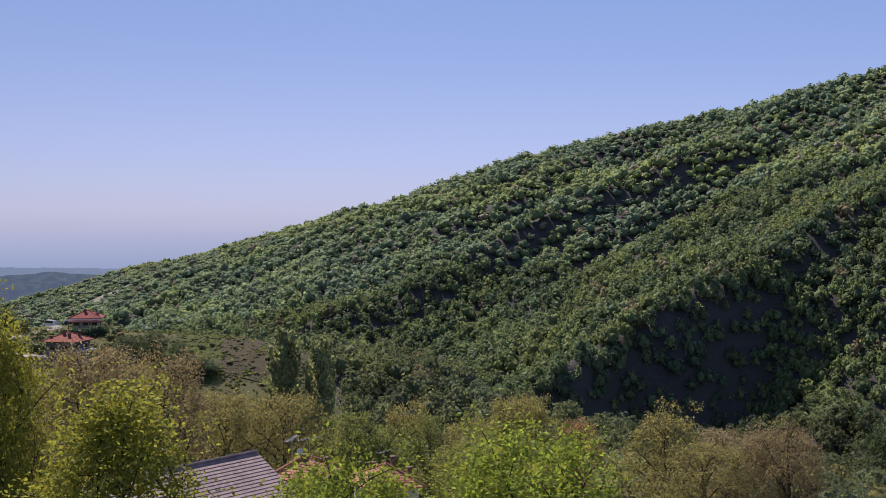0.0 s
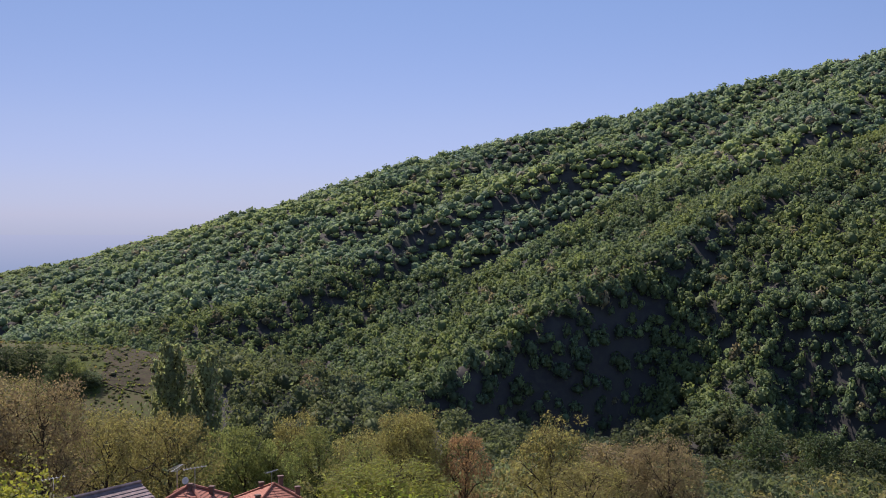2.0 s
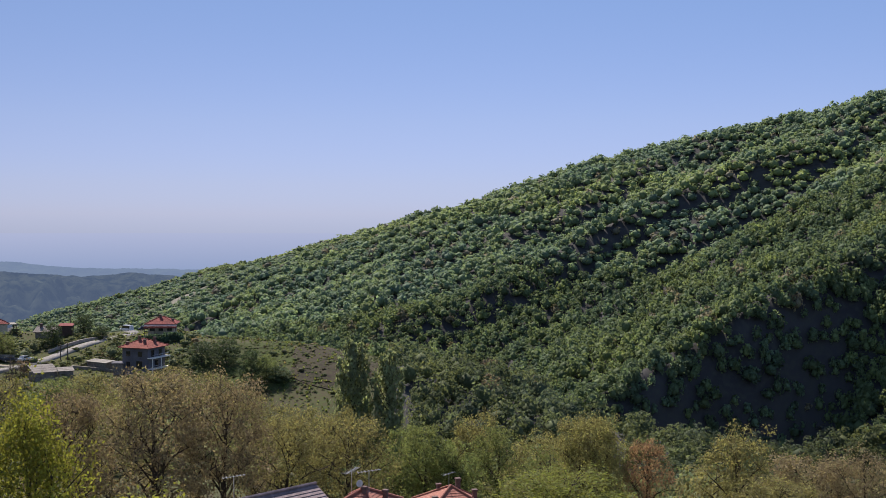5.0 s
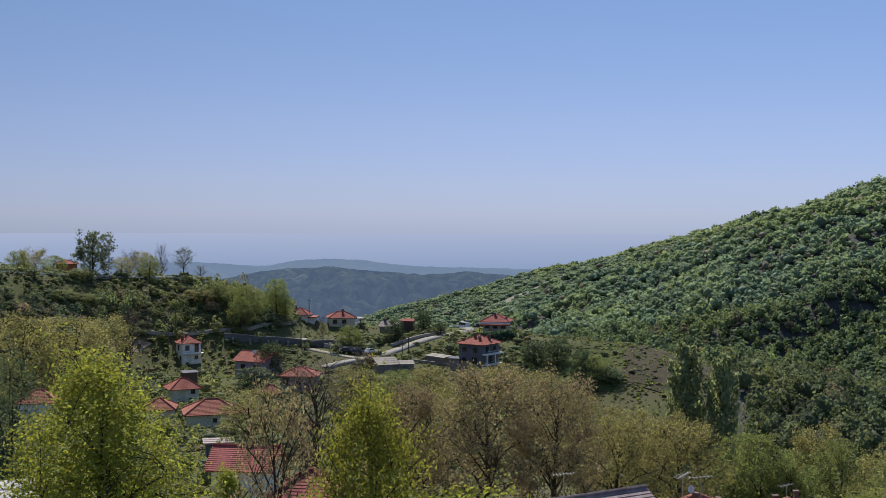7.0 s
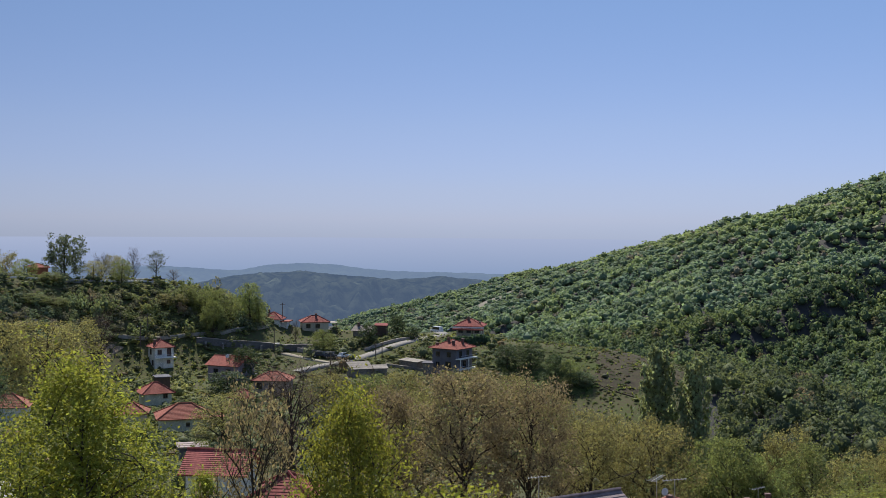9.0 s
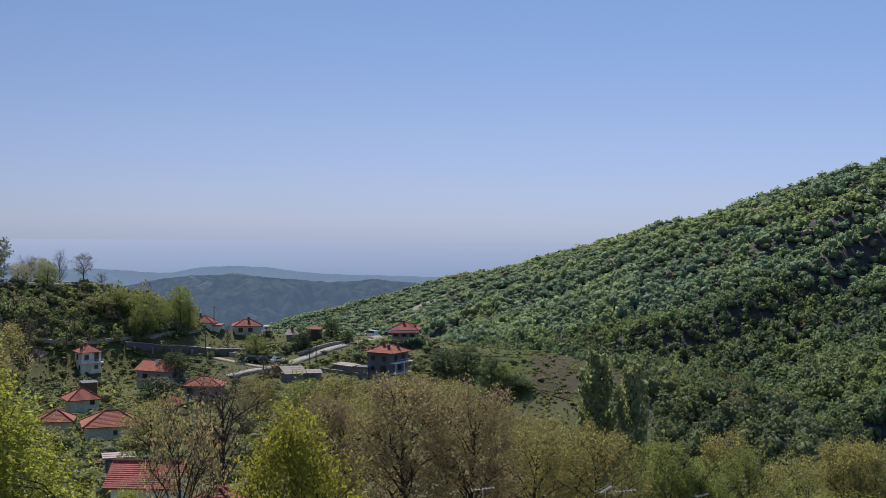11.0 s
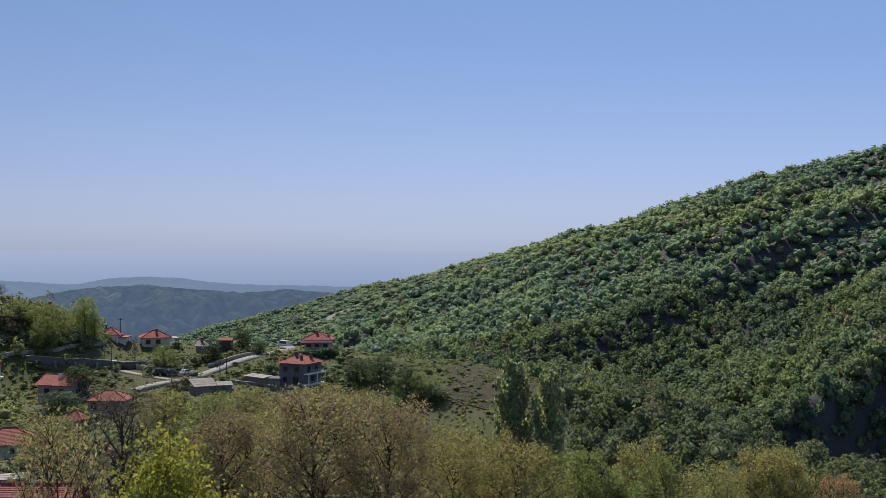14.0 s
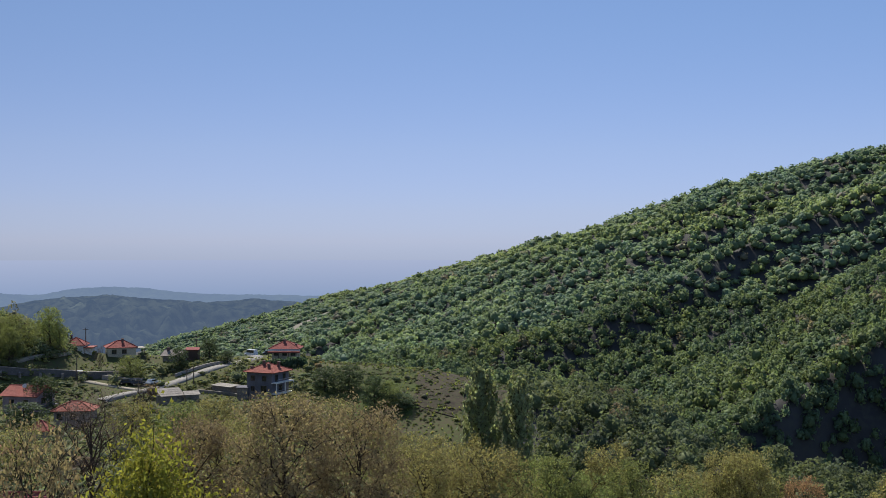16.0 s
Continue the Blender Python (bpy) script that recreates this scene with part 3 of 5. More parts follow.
def build_forest():
    rng = np.random.RandomState(11)
    # the slopes nearer than 620 m
    x, y, d, a = scatter(rng, 4.9, 345, 640, -33, 15)
    keep = ~((a > 7.5) & (d < 390))
    x, y, d, a = x[keep], y[keep], d[keep], a[keep]
    z = land(x, y)
    k = seen_side(x, y, z) & lit_side(rng, x, y, 0.65)
    x, y, z = x[k], y[k], z[k]
    n = len(x)
    r = rng.uniform(2.4, 4.0, n)
    h = r * rng.uniform(1.6, 2.4, n)
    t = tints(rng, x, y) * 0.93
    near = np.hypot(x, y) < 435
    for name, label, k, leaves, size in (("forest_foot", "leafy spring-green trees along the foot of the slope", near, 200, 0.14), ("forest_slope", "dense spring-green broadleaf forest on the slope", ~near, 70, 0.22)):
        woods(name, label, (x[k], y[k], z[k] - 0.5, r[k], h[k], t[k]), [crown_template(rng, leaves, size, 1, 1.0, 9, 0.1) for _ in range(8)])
    # slender trees crowding the shaded wall of the ravine
    x, y, d, a = scatter(rng, 3.0, 360, 480, -34, -3)
    k = ~lit_side(rng, x, y, 0.0) | (np.hypot(land(x + 3, y) - land(x - 3, y), land(x, y + 3) - land(x, y - 3)) > 5.4)
    x, y, a = x[k], y[k], a[k]
    n = len(x)
    r = rng.uniform(1.5, 2.8, n)
    # tint a quarter brighter, painting haze over the ravine's deep shade
    woods("forest_ravine", "crowded dark trees on the shaded wall of the ravine", (x, y, land(x, y) - 0.5, r, r * rng.uniform(2.2, 3.2, n), tints(rng, x, y) * 1.25), [crown_template(rng, 60, 0.27, 1, 0.9, 8, 0.5) for _ in range(6)])
    x, y, d, a = scatter(rng, 6.1, 640, 1950, -33, 24)
    k = np.hypot((x - SCAR[0]) * 0.9 - (y - SCAR[1]) * 0.45, (y - SCAR[1]) * 0.38) > 19 + 8 * rng.uniform(size=len(x)) - 24 * (rng.uniform(size=len(x)) < 0.40)
    x, y = x[k], y[k]
    z = land(x, y)
    k = seen_side(x, y, z)
    x, y, z = x[k], y[k], z[k]
    n = len(x)
    r = rng.uniform(2.9, 4.7, n)
    crest = np.abs(ridge(x, y, MAIN, 0.42, 0.45, 20) - z) < 2.5
    h = r * rng.uniform(1.4, 1.95, n) * np.where(crest, np.clip(0.82 + 0.25 * wave(x, y, 45, 61) + rng.normal(0, 0.12, n), 0.55, 1.4), 1.0)
    # bluer, brighter tint paints air haze over the farther woods
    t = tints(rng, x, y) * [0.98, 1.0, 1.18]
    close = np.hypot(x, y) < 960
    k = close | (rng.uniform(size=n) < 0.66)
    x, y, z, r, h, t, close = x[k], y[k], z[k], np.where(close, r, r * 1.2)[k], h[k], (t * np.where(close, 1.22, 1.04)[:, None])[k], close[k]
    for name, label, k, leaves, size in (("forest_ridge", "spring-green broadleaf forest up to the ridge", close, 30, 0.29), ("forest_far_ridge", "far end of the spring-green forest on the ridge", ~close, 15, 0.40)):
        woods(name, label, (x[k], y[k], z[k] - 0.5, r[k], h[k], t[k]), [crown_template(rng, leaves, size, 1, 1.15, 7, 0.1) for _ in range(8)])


build_forest()


# ---- single trees ----
def leaf_cloud(rng, centres, radius, count, size, squash=0.8, up=0.3, inner=0, flat=1.0):
    """Bent leaf sprays gathered round branch ends: verts and quads."""
    pick = rng.randint(0, len(centres), count)
    c = centres[pick] + np.clip(rng.normal(size=(count, 3)), -1.7, 1.7) * radius[pick][:, None] * [0.5, 0.5, 0.5 * squash]
    nrm = rng.normal(size=(count, 3)) + [0, 0, up]
    nrm /= np.linalg.norm(nrm, axis=1)[:, None]
    u = np.cross(nrm, rng.normal(size=(count, 3)))
    u /= np.linalg.norm(u, axis=1)[:, None]
    w = np.cross(nrm, u)
    s = (size * rng.uniform(0.55, 1.35, count))[:, None]
    if inner:
        mid = centres.mean(0)
        c[:inner] = mid + (c[:inner] - mid) * rng.uniform(0.35, 0.8, (inner, 1))
        s[:inner] *= 2.0
    f = np.array([1.0, 1.0, flat])
    v = np.stack([c - u * s * f, c + (nrm * 0.2 - w * 0.55) * s * f, c + u * s * f, c + (nrm * 0.2 + w * 0.55) * s * f], 1).reshape(-1, 3)
    return v, np.arange(count * 4).reshape(-1, 4)


ENVELOPE = {
    "round": lambda q: math.sqrt(max(0.02, 1 - (2 * q - 1) ** 2)) ** 0.8,
    "ovate": lambda q: min(1.0, 0.6 + q * 1.6) * (1 if q < 0.55 else max(0.10, 1 - ((q - 0.55) / 0.47) ** 1.9)),
    "open": lambda q: 0.35 + 0.65 * math.sin(math.pi * min(0.97, 0.15 + q * 0.75)),
    }


def tree_meshes(key, seed, shape, leafmat, leaves, leafsize, clumps, clump_r, base=0.22, stems=9, twigs=3, squash=0.8, inner=0, flat=1.0):
    """A tree 10 m high and 8 m wide : trunk with limbs and twigs, and a crown of leaf sprays."""
    rng = np.random.RandomState(seed)
    bm = bmesh.new()
    half = 4.0
    env = ENVELOPE[shape]
    lean = rng.normal(0, 0.25, 2)
    trunk = [(lean[0] * q * q + 0.1 * math.sin(q * 5 + seed), lean[1] * q * q, 9.3 * q - 0.6) for q in np.linspace(0, 1, 8)]
    tube(bm, trunk, [0.24 * (1 - q) ** 0.8 + 0.02 for q in np.linspace(0, 1, 8)], 7)
    centres, radius = [], []
    for i in range(stems):
        q = base + (0.86 - base) * (i + rng.uniform(0, 0.6)) / stems
        a = i * 2.4 + rng.uniform(-0.4, 0.4)
        top = min(1.0, q + rng.uniform(0.12, 0.30))
        reach = half * env((top - base) / (1 - base)) * rng.uniform(0.7, 0.98)
        p0 = Vector((lean[0] * q * q, lean[1] * q * q, 9.3 * q - 0.6))
        p2 = Vector((math.cos(a) * reach, math.sin(a) * reach, 10 * top - 0.4))
        p1 = p0.lerp(p2, 0.5) + Vector((rng.normal(0, 0.2), rng.normal(0, 0.2), 0.1 * reach))
        r0 = 0.12 * (1 - q) + 0.035
        tube(bm, [p0, p1, p2], [r0, r0 * 0.6, 0.02], 4)
        for j in range(twigs):
            b = p1.lerp(p2, rng.uniform(0, 0.9)) if j else p0.lerp(p1, 0.8)
            e = b + Vector((rng.normal(0, 0.22 * half), rng.normal(0, 0.22 * half), rng.uniform(0.3, 1.4)))
            m = b.lerp(e, 0.5) + Vector((rng.normal(0, 0.1), rng.normal(0, 0.1), 0.15))
            tube(bm, [b, m, e], [r0 * 0.45, r0 * 0.3, 0.012], 3)
            centres.append(e)
            radius.append(clump_r)
    while len(centres) < clumps:
        q = rng.uniform(0, 1) ** 0.85
        a = rng.uniform(0, math.tau)
        rr = half * env(q) * rng.uniform(0.55, 1.0)
        centres.append(Vector((math.cos(a) * rr, math.sin(a) * rr, 10 * (base + (1 - base) * q) - 0.25)))
        radius.append(clump_r * rng.uniform(0.6, 1.25))
    v, f = leaf_cloud(rng, np.array([c[:] for c in centres]), np.array(radius), leaves, leafsize, squash, inner=inner, flat=flat)
    return mesh_of(key + "_trunk", bm, M_BARK), raw_mesh(key + "_crown", v, f, leafmat)


def poplar_meshes(key, seed):
    """A poplar 10 m high and 2.2 m wide: steep plumes of leaves packed along a straight stem."""
    rng = np.random.RandomState(seed)
    bm = tube(bmesh.new(), [(0.04 * math.sin(q * 6), 0, 9.4 * q - 0.5) for q in np.linspace(0, 1, 7)], [0.16 * (1 - q) + 0.02 for q in np.linspace(0, 1, 7)], 7)
    C, N = [], []
    for i in range(58):
        z0 = 0.1 + 7.9 * (i + rng.uniform(0, 0.9)) / 58
        z1 = min(z0 + rng.uniform(1.5, 2.6), 9.95 - 0.5 * rng.uniform())
        a = i * 2.4 + rng.uniform(-0.5, 0.5)
        wide = 0.98 * min(1.0, 0.75 + z0 * 0.2) * (1.0 if z1 < 8.7 else max(0.3, (10.4 - z1) / 1.7))
        wide *= rng.uniform(0.72, 1.08)
        tube(bm, [(0, 0, z0), (math.cos(a) * wide * 0.6, math.sin(a) * wide * 0.6, (z0 + z1) / 2), (math.cos(a) * wide, math.sin(a) * wide, z1)], [0.04, 0.025, 0.008], 3)
        n = 130
        q = rng.uniform(0.15, 1, n) ** 0.8
        out = wide * np.sqrt(q) * 0.92
        spread = 0.28 * (1.15 - q)
        off = rng.normal(size=(n, 3)) * [1, 1, 0.8]
        c = np.stack([math.cos(a) * out, math.sin(a) * out, z0 + (z1 - z0) * q], 1) + off * spread[:, None]
        C.append(c)
        N.append(off + np.array([math.cos(a), math.sin(a), 0.3]) * 0.9 + rng.normal(size=(n, 3)) * 0.4)
    c, nrm = np.concatenate(C), np.concatenate(N)
    nrm /= np.linalg.norm(nrm, axis=1)[:, None]
    u = np.cross(nrm, np.cross([0.0, 0.0, 1.0], nrm)) + rng.normal(size=c.shape) * 0.3
    u /= np.linalg.norm(u, axis=1)[:, None]
    w = np.cross(nrm, u)
    s = rng.uniform(0.07, 0.15, (len(c), 1))
    v = np.stack([c - u * s, c - w * s * 0.6, c + u * s, c + w * s * 0.6], 1).reshape(-1, 3)
    return mesh_of(key + "_trunk", bm, M_BARK), raw_mesh(key + "_crown", v, np.arange(len(v)).reshape(-1, 4), M_POPLAR)


KINDS = {
    "lime": [tree_meshes("lime", s, "ovate", M_LIME, 46000, 0.078, 420, 0.80, 0.08, 18, 4, inner=4000, flat=0.6) for s in (1, 2)],
    "leafy": [tree_meshes("leafy", s, "round", M_LEAFY, 26000, 0.085, 280, 0.8, 0.12, 14, 3, inner=4000, flat=0.7) for s in (3, 4)],
    "lime2": [tree_meshes("lime2", s, "round", M_YOUNG, 17000, 0.085, 220, 0.85, 0.1, 12, 3, inner=900) for s in (5,)],
    "brown": [tree_meshes("brown", s, "open", M_BROWN, 16000, 0.092, 340, 0.72, 0.08, 17, 6, inner=300) for s in (6, 7, 8)],
    "olive": [tree_meshes("olive", s, "open", M_OLIVE, 16000, 0.092, 280, 0.75, 0.06, 15, 4, inner=300) for s in (9, 10, 11)],
    "olive_far": [tree_meshes("olive", s, "open", M_OLIVE, 7500, 0.115, 170, 0.8, 0.06, 10, 3, inner=300) for s in (9, 10, 11)],
    "bronze": [tree_meshes("bronze", s, "round", M_OLIVE, 9000, 0.11, 180, 0.7, 0.08, 13, 4, inner=500) for s in (12,)],
    "russet": [tree_meshes("russet", s, "round", M_RUSSET, 8000, 0.10, 170, 0.7, 0.08, 13, 5, inner=500) for s in (13,)],
    "bare": [tree_meshes("bare", s, "open", M_BARE, 5500, 0.06, 190, 0.9, 0.15, 18, 8) for s in (14, 15)],
    "green": [tree_meshes("green", s, "round", M_GREEN, 8500, 0.125, 170, 0.8, 0.05, 8, 2, inner=350) for s in (16, 17, 18)],
    "deep": [tree_meshes("deep", s, "round", M_DEEP, 4000, 0.2, 120, 0.95, 0.04, 8, 2, inner=300) for s in (19, 20)],
    "dense": [tree_meshes("dense", s, "round", M_DEEP, 15000, 0.085, 200, 0.9, 0.04, 10, 3, inner=2500, flat=0.5) for s in (25,)],
    "big": [tree_meshes("big", s, "round", M_BIG, 4200, 0.19, 80, 0.85, 0.24, 12, 2, inner=200) for s in (21,)],
    "round": [tree_meshes("round", s, "round", M_BIG, 2400, 0.13, 100, 0.8, 0.36, 14, 4) for s in (22,)],
    "poplar": [poplar_meshes("poplar", q) for q in (23, 24)],
    "thin": [tree_meshes("thin", 27, "open", M_BROWN, 5200, 0.11, 300, 0.6, 0.14, 18, 8)],
}
TREE_LABEL = {
    "lime": ("lime_tree", "tall tree in fresh yellow-green spring leaf"), "leafy": ("broadleaf_tree", "leafy bright green tree below the lookout"),
    "lime2": ("lime_tree", "broad tree with bright yellow-green young leaves"), "brown": ("walnut_tree", "spreading tree with bronze-brown opening buds and visible limbs"),
    "olive": ("budding_tree", "rounded tree in olive-yellow young leaf"), "bronze": ("budding_tree", "round tree with olive-bronze young leaves"),
    "russet": ("russet_tree", "round tree with russet-red young leaves"), "bare": ("bare_tree", "almost bare tree with purple-grey twigs"),
    "green": ("broadleaf_tree", "rounded mid-green broadleaf tree on the slope"), "deep": ("shade_tree", "dense dark green bushy tree"),
    "dense": ("shade_tree", "dense dark green leafy tree beside the garden"),
    "big": ("tall_tree", "tall dark green tree standing on the bluff"), "round": ("small_tree", "small thin-leaved tree on the edge of the bluff"),
    "thin": ("walnut_tree", "thin walnut tree with sparse bronze buds before a roof"),
    "poplar": ("poplar_tree", "tall columnar poplar standing above the valley"),
}
GROUPS = {"poplar": "pair of poplars", "brown": "walnut trees", "olive": "budding trees", "green": "broadleaf trees", "lime": "lime trees"}
TREES_AT = []


def plant(kind, x, y, h, w, turn):
    """One tree: foot on the ground at x, y, h metres high and w wide."""
    name, label = TREE_LABEL[kind]
    opts = KINDS["olive_far" if kind == "olive" and math.hypot(x, y) > 140 else kind]
    trunk, crown = opts[int(turn * 7) % len(opts)]
    wide = 2.2 if kind == "poplar" else 8.6
    m = pose(x, y, ground_at(x, y) - 0.1, 0, 0, turn * 57.3) @ Matrix.Diagonal((w / wide, w / wide, h / 10, 1))
    ob = empty(name, m, label, "tree", GROUPS.get(kind, ""))
    part_mesh("trunk", trunk, ob)
    part_mesh("crown", crown, ob)
    TREES_AT.append((x, y))


for i, row in enumerate((
        ("lime", -19.1, 27.7, 10.6, 6.4), ("lime", -9.6, 24.6, 9.8, 4.0), ("lime", -5.2, 18.3, 8.1, 4.8), ("leafy", -1.6, 18.9, 6.8, 4.3), ("leafy", 1.7, 20.3, 7.0, 4.9),
        ("brown", -30.5, 79.2, 9.2, 7.8), ("brown", -23.7, 77.5, 10.8, 8.6), ("brown", -19.7, 80.7, 10.7, 7.6), ("olive", -33.2, 95.3, 9.0, 8.3),
        ("olive", -16.8, 87.5, 9.1, 8.2), ("olive", -12.8, 92.3, 10.7, 9.0), ("bare", -43.6, 90.9, 11.0, 8.3), ("thin", -21.1, 41.8, 9.8, 4.3),
        ("lime", -24.8, 44.3, 6.3, 2.9), ("green", -12.4, 165.7, 13.6, 10.5), ("green", -7.8, 164.0, 11.3, 8.8), ("green", -16.3, 170.4, 13.1, 9.2),
        ("olive", -6.1, 201.1, 15.8, 11.8), ("green", -2.1, 191.2, 13.5, 11.2), ("olive", 4.0, 151.2, 12.5, 10.3), ("olive", 7.9, 125.0, 13.5, 9.1),
        ("russet", 14.5, 123.4, 11.5, 6.6), ("bronze", 22.9, 118.1, 12.0, 9.9), ("lime2", 3.9, 79.1, 6.8, 11.5), ("green", -9.3, 165.9, 9.8, 8.1),
        ("green", -18.7, 215.3, 13.3, 9.5), ("brown", 26.7, 104.6, 10.1, 10.6), ("brown", 30.4, 100.5, 9.9, 7.7), ("bare", 110.5, 295.0, 7.8, 14.7),
        # the next seven deep trees carry the vale's shade in their leaf colour
        ("olive", 18.0, 77.9, 6.8, 7.8), ("deep", 105.9, 275.4, 15.7, 15.2), ("deep", 118.5, 270.2, 15.5, 13.0), ("deep", 128.2, 265.7, 13.7, 15.9),
        ("deep", 138.8, 266.0, 11.9, 22.0), ("deep", 131.2, 236.1, 10.2, 17.2), ("deep", 92.9, 280.0, 7.3, 17.3), ("deep", 88.8, 281.3, 7.5, 14.4),
        ("big", -206.4, 277.2, 14.8, 12.7), ("round", -185.7, 291.6, 8.7, 7.6), ("olive", -222.2, 271.1, 14.5, 12.0), ("bare", -193.8, 292.3, 11.7, 5.1),
        ("olive", -197.3, 287.4, 9.5, 8.5), ("bare", -199.9, 285.6, 9.9, 6.8), ("green", -166.3, 285.9, 7.6, 9.7), ("green", -157.7, 296.4, 11.3, 9.0),
        ("dense", -38.6, 47.0, 11.4, 5.0), ("deep", -58.0, 279.5, 3.6, 8.6), ("deep", -79.5, 290.8, 6.2, 9.0), ("deep", -73.5, 292.0, 6.4, 8.4), ("deep", -63.9, 278.8, 8.0, 7.6), ("green", -60.4, 280.2, 6.2, 6.0),
        ("deep", -95.4, 304.4, 2.4, 4.7), ("green", -52.9, 91.5, 4.5, 3.1), ("green", -196.4, 250.8, 2.6, 9.3), ("green", -161.3, 286.5, 10.0, 11.2),
        ("olive", -174.3, 281.0, 3.4, 11.3), ("olive", -152.6, 198.8, 17.9, 19.6), ("olive", -153.8, 184.9, 19.1, 17.6), ("bare", -172.3, 246.3, 14.4, 8.8),
        ("deep", -127.6, 229.7, 5.2, 10.3), ("bare", -144.0, 297.9, 7.0, 3.2), ("green", -133.4, 294.0, 6.4, 7.9), ("deep", -135.3, 251.7, 8.3, 8.4),
        ("olive", -73.4, 131.7, 6.7, 8.8), ("olive", -82.6, 183.1, 8.2, 9.8), ("green", -71.6, 177.0, 8.1, 10.2), ("olive", -62.9, 169.7, 8.9, 9.7),
        ("olive", -168.9, 230.3, 15.6, 16.7), ("bare", -106.1, 240.5, 8.1, 6.4), ("deep", -124.9, 306.4, 5.9, 6.5), ("deep", -122.8, 323.4, 6.5, 6.8),
        ("deep", -115.6, 318.6, 3.8, 5.0), ("olive", -70.7, 230.4, 8.6, 12.9), ("olive", -56.5, 213.7, 8.3, 11.9), ("olive", -35.6, 157.1, 9.6, 10.2),
        ("olive", -31.4, 168.2, 10.8, 10.8), ("olive", -27.4, 179.1, 13.5, 9.7), ("poplar", -25.9, 188.2, 27.0, 7.2), ("poplar", -19.7, 185.0, 26.6, 6.4),
        ("green", -222.4, 264.4, 12.6, 10.1),
        ("green", -211.8, 266.7, 7.4, 8.0),
        ("green", -201.6, 264.5, 2.7, 8.1),
        ("olive", -197.2, 277.7, 5.5, 7.5),
        ("green", -189.7, 280.5, 6.5, 7.0),
        ("green", -171.9, 286.0, 5.7, 9.8),
        ("bare", -181.6, 294.2, 4.5, 4.4),
        ("green", -160.3, 280.1, 9.7, 8.2),
        ("green", -193.2, 255.9, 2.6, 7.8),
        ("green", -218.7, 254.4, 5.2, 9.8),
        ("green", -155.6, 297.6, 8.5, 4.9),
        ("olive", 9.1, 124.6, 13.0, 9.2),
        ("green", 4.7, 139.9, 10.7, 8.2),
        ("olive", -6.9, 199.8, 13.8, 8.8),
        )):
    plant(*row, 0.35 + i * 1.37)



# ---- houses ----
def course_face(bm, e0, e1, r0, r1, n, lip=0.03, thick=0.14):
    """One roof slope from its eave (e0, e1) to its ridge (r0, r1): a deck with n overlapping rows of tiles."""
    e0, e1, r0, r1 = (Vector(p) for p in (e0, e1, r0, r1))
    nrm = (e1 - e0).cross((r0 + r1) / 2 - (e0 + e1) / 2).normalized()
    if nrm.z < 0:
        nrm = -nrm

    def quad(*p):
        vs = []
        for q in p:
            if not any((q - o).length < 1e-5 for o in vs):
                vs.append(q)
        if len(vs) > 2:
            bm.faces.new([bm.verts.new(q) for q in vs])
    quad(e0 - nrm * thick, e1 - nrm * thick, r1 - nrm * thick, r0 - nrm * thick)
    for a, b in ((e0, e1), (e1, r1), (r0, e0)):
        quad(a - nrm * thick, b - nrm * thick, b, a)
    for k in range(n):
        a, b = e0.lerp(r0, k / n), e1.lerp(r1, k / n)
        c, d = e1.lerp(r1, (k + 1) / n), e0.lerp(r0, (k + 1) / n)
        up = nrm * lip
        quad(a, b, b + up, a + up)
        quad(a + up, b + up, c, d)
        quad(a, a + up, d)
        quad(b, c, b + up)


def window(house, x, y, z, w, h, face, frame_mat, sill=True):
    """A window on a wall: face 'f' looks to -y, 'r' to +x, 'l' to -x."""
    turn = {"f": 0, "r": 90, "l": -90, "b": 180}[face]
    m = pose(x, y, z, 0, 0, turn)
    bm = bmesh.new()
    for a in ((-w / 2 - 0.06, -w / 2, -h / 2, h / 2), (w / 2, w / 2 + 0.06, -h / 2, h / 2), (-w / 2 - 0.06, w / 2 + 0.06, h / 2, h / 2 + 0.06),
              (-w / 2 - 0.06, w / 2 + 0.06, -h / 2 - 0.06, -h / 2), (-0.03, 0.03, -h / 2, h / 2)):
        box(bm, a[0], a[1], -0.06, 0.02, a[2], a[3])
    win = part("window", bm, frame_mat, house)
    win.matrix_basis = m
    bm = box(bmesh.new(), -w / 2, w / 2, -0.02, 0.015, -h / 2, h / 2)
    part("pane", bm, M_GLASS, win)
    if sill:
        bm = box(bmesh.new(), -w / 2 - 0.12, w / 2 + 0.12, -0.16, 0.0, -h / 2 - 0.13, -h / 2 - 0.06)
        part("sill", bm, M_GREY, win)


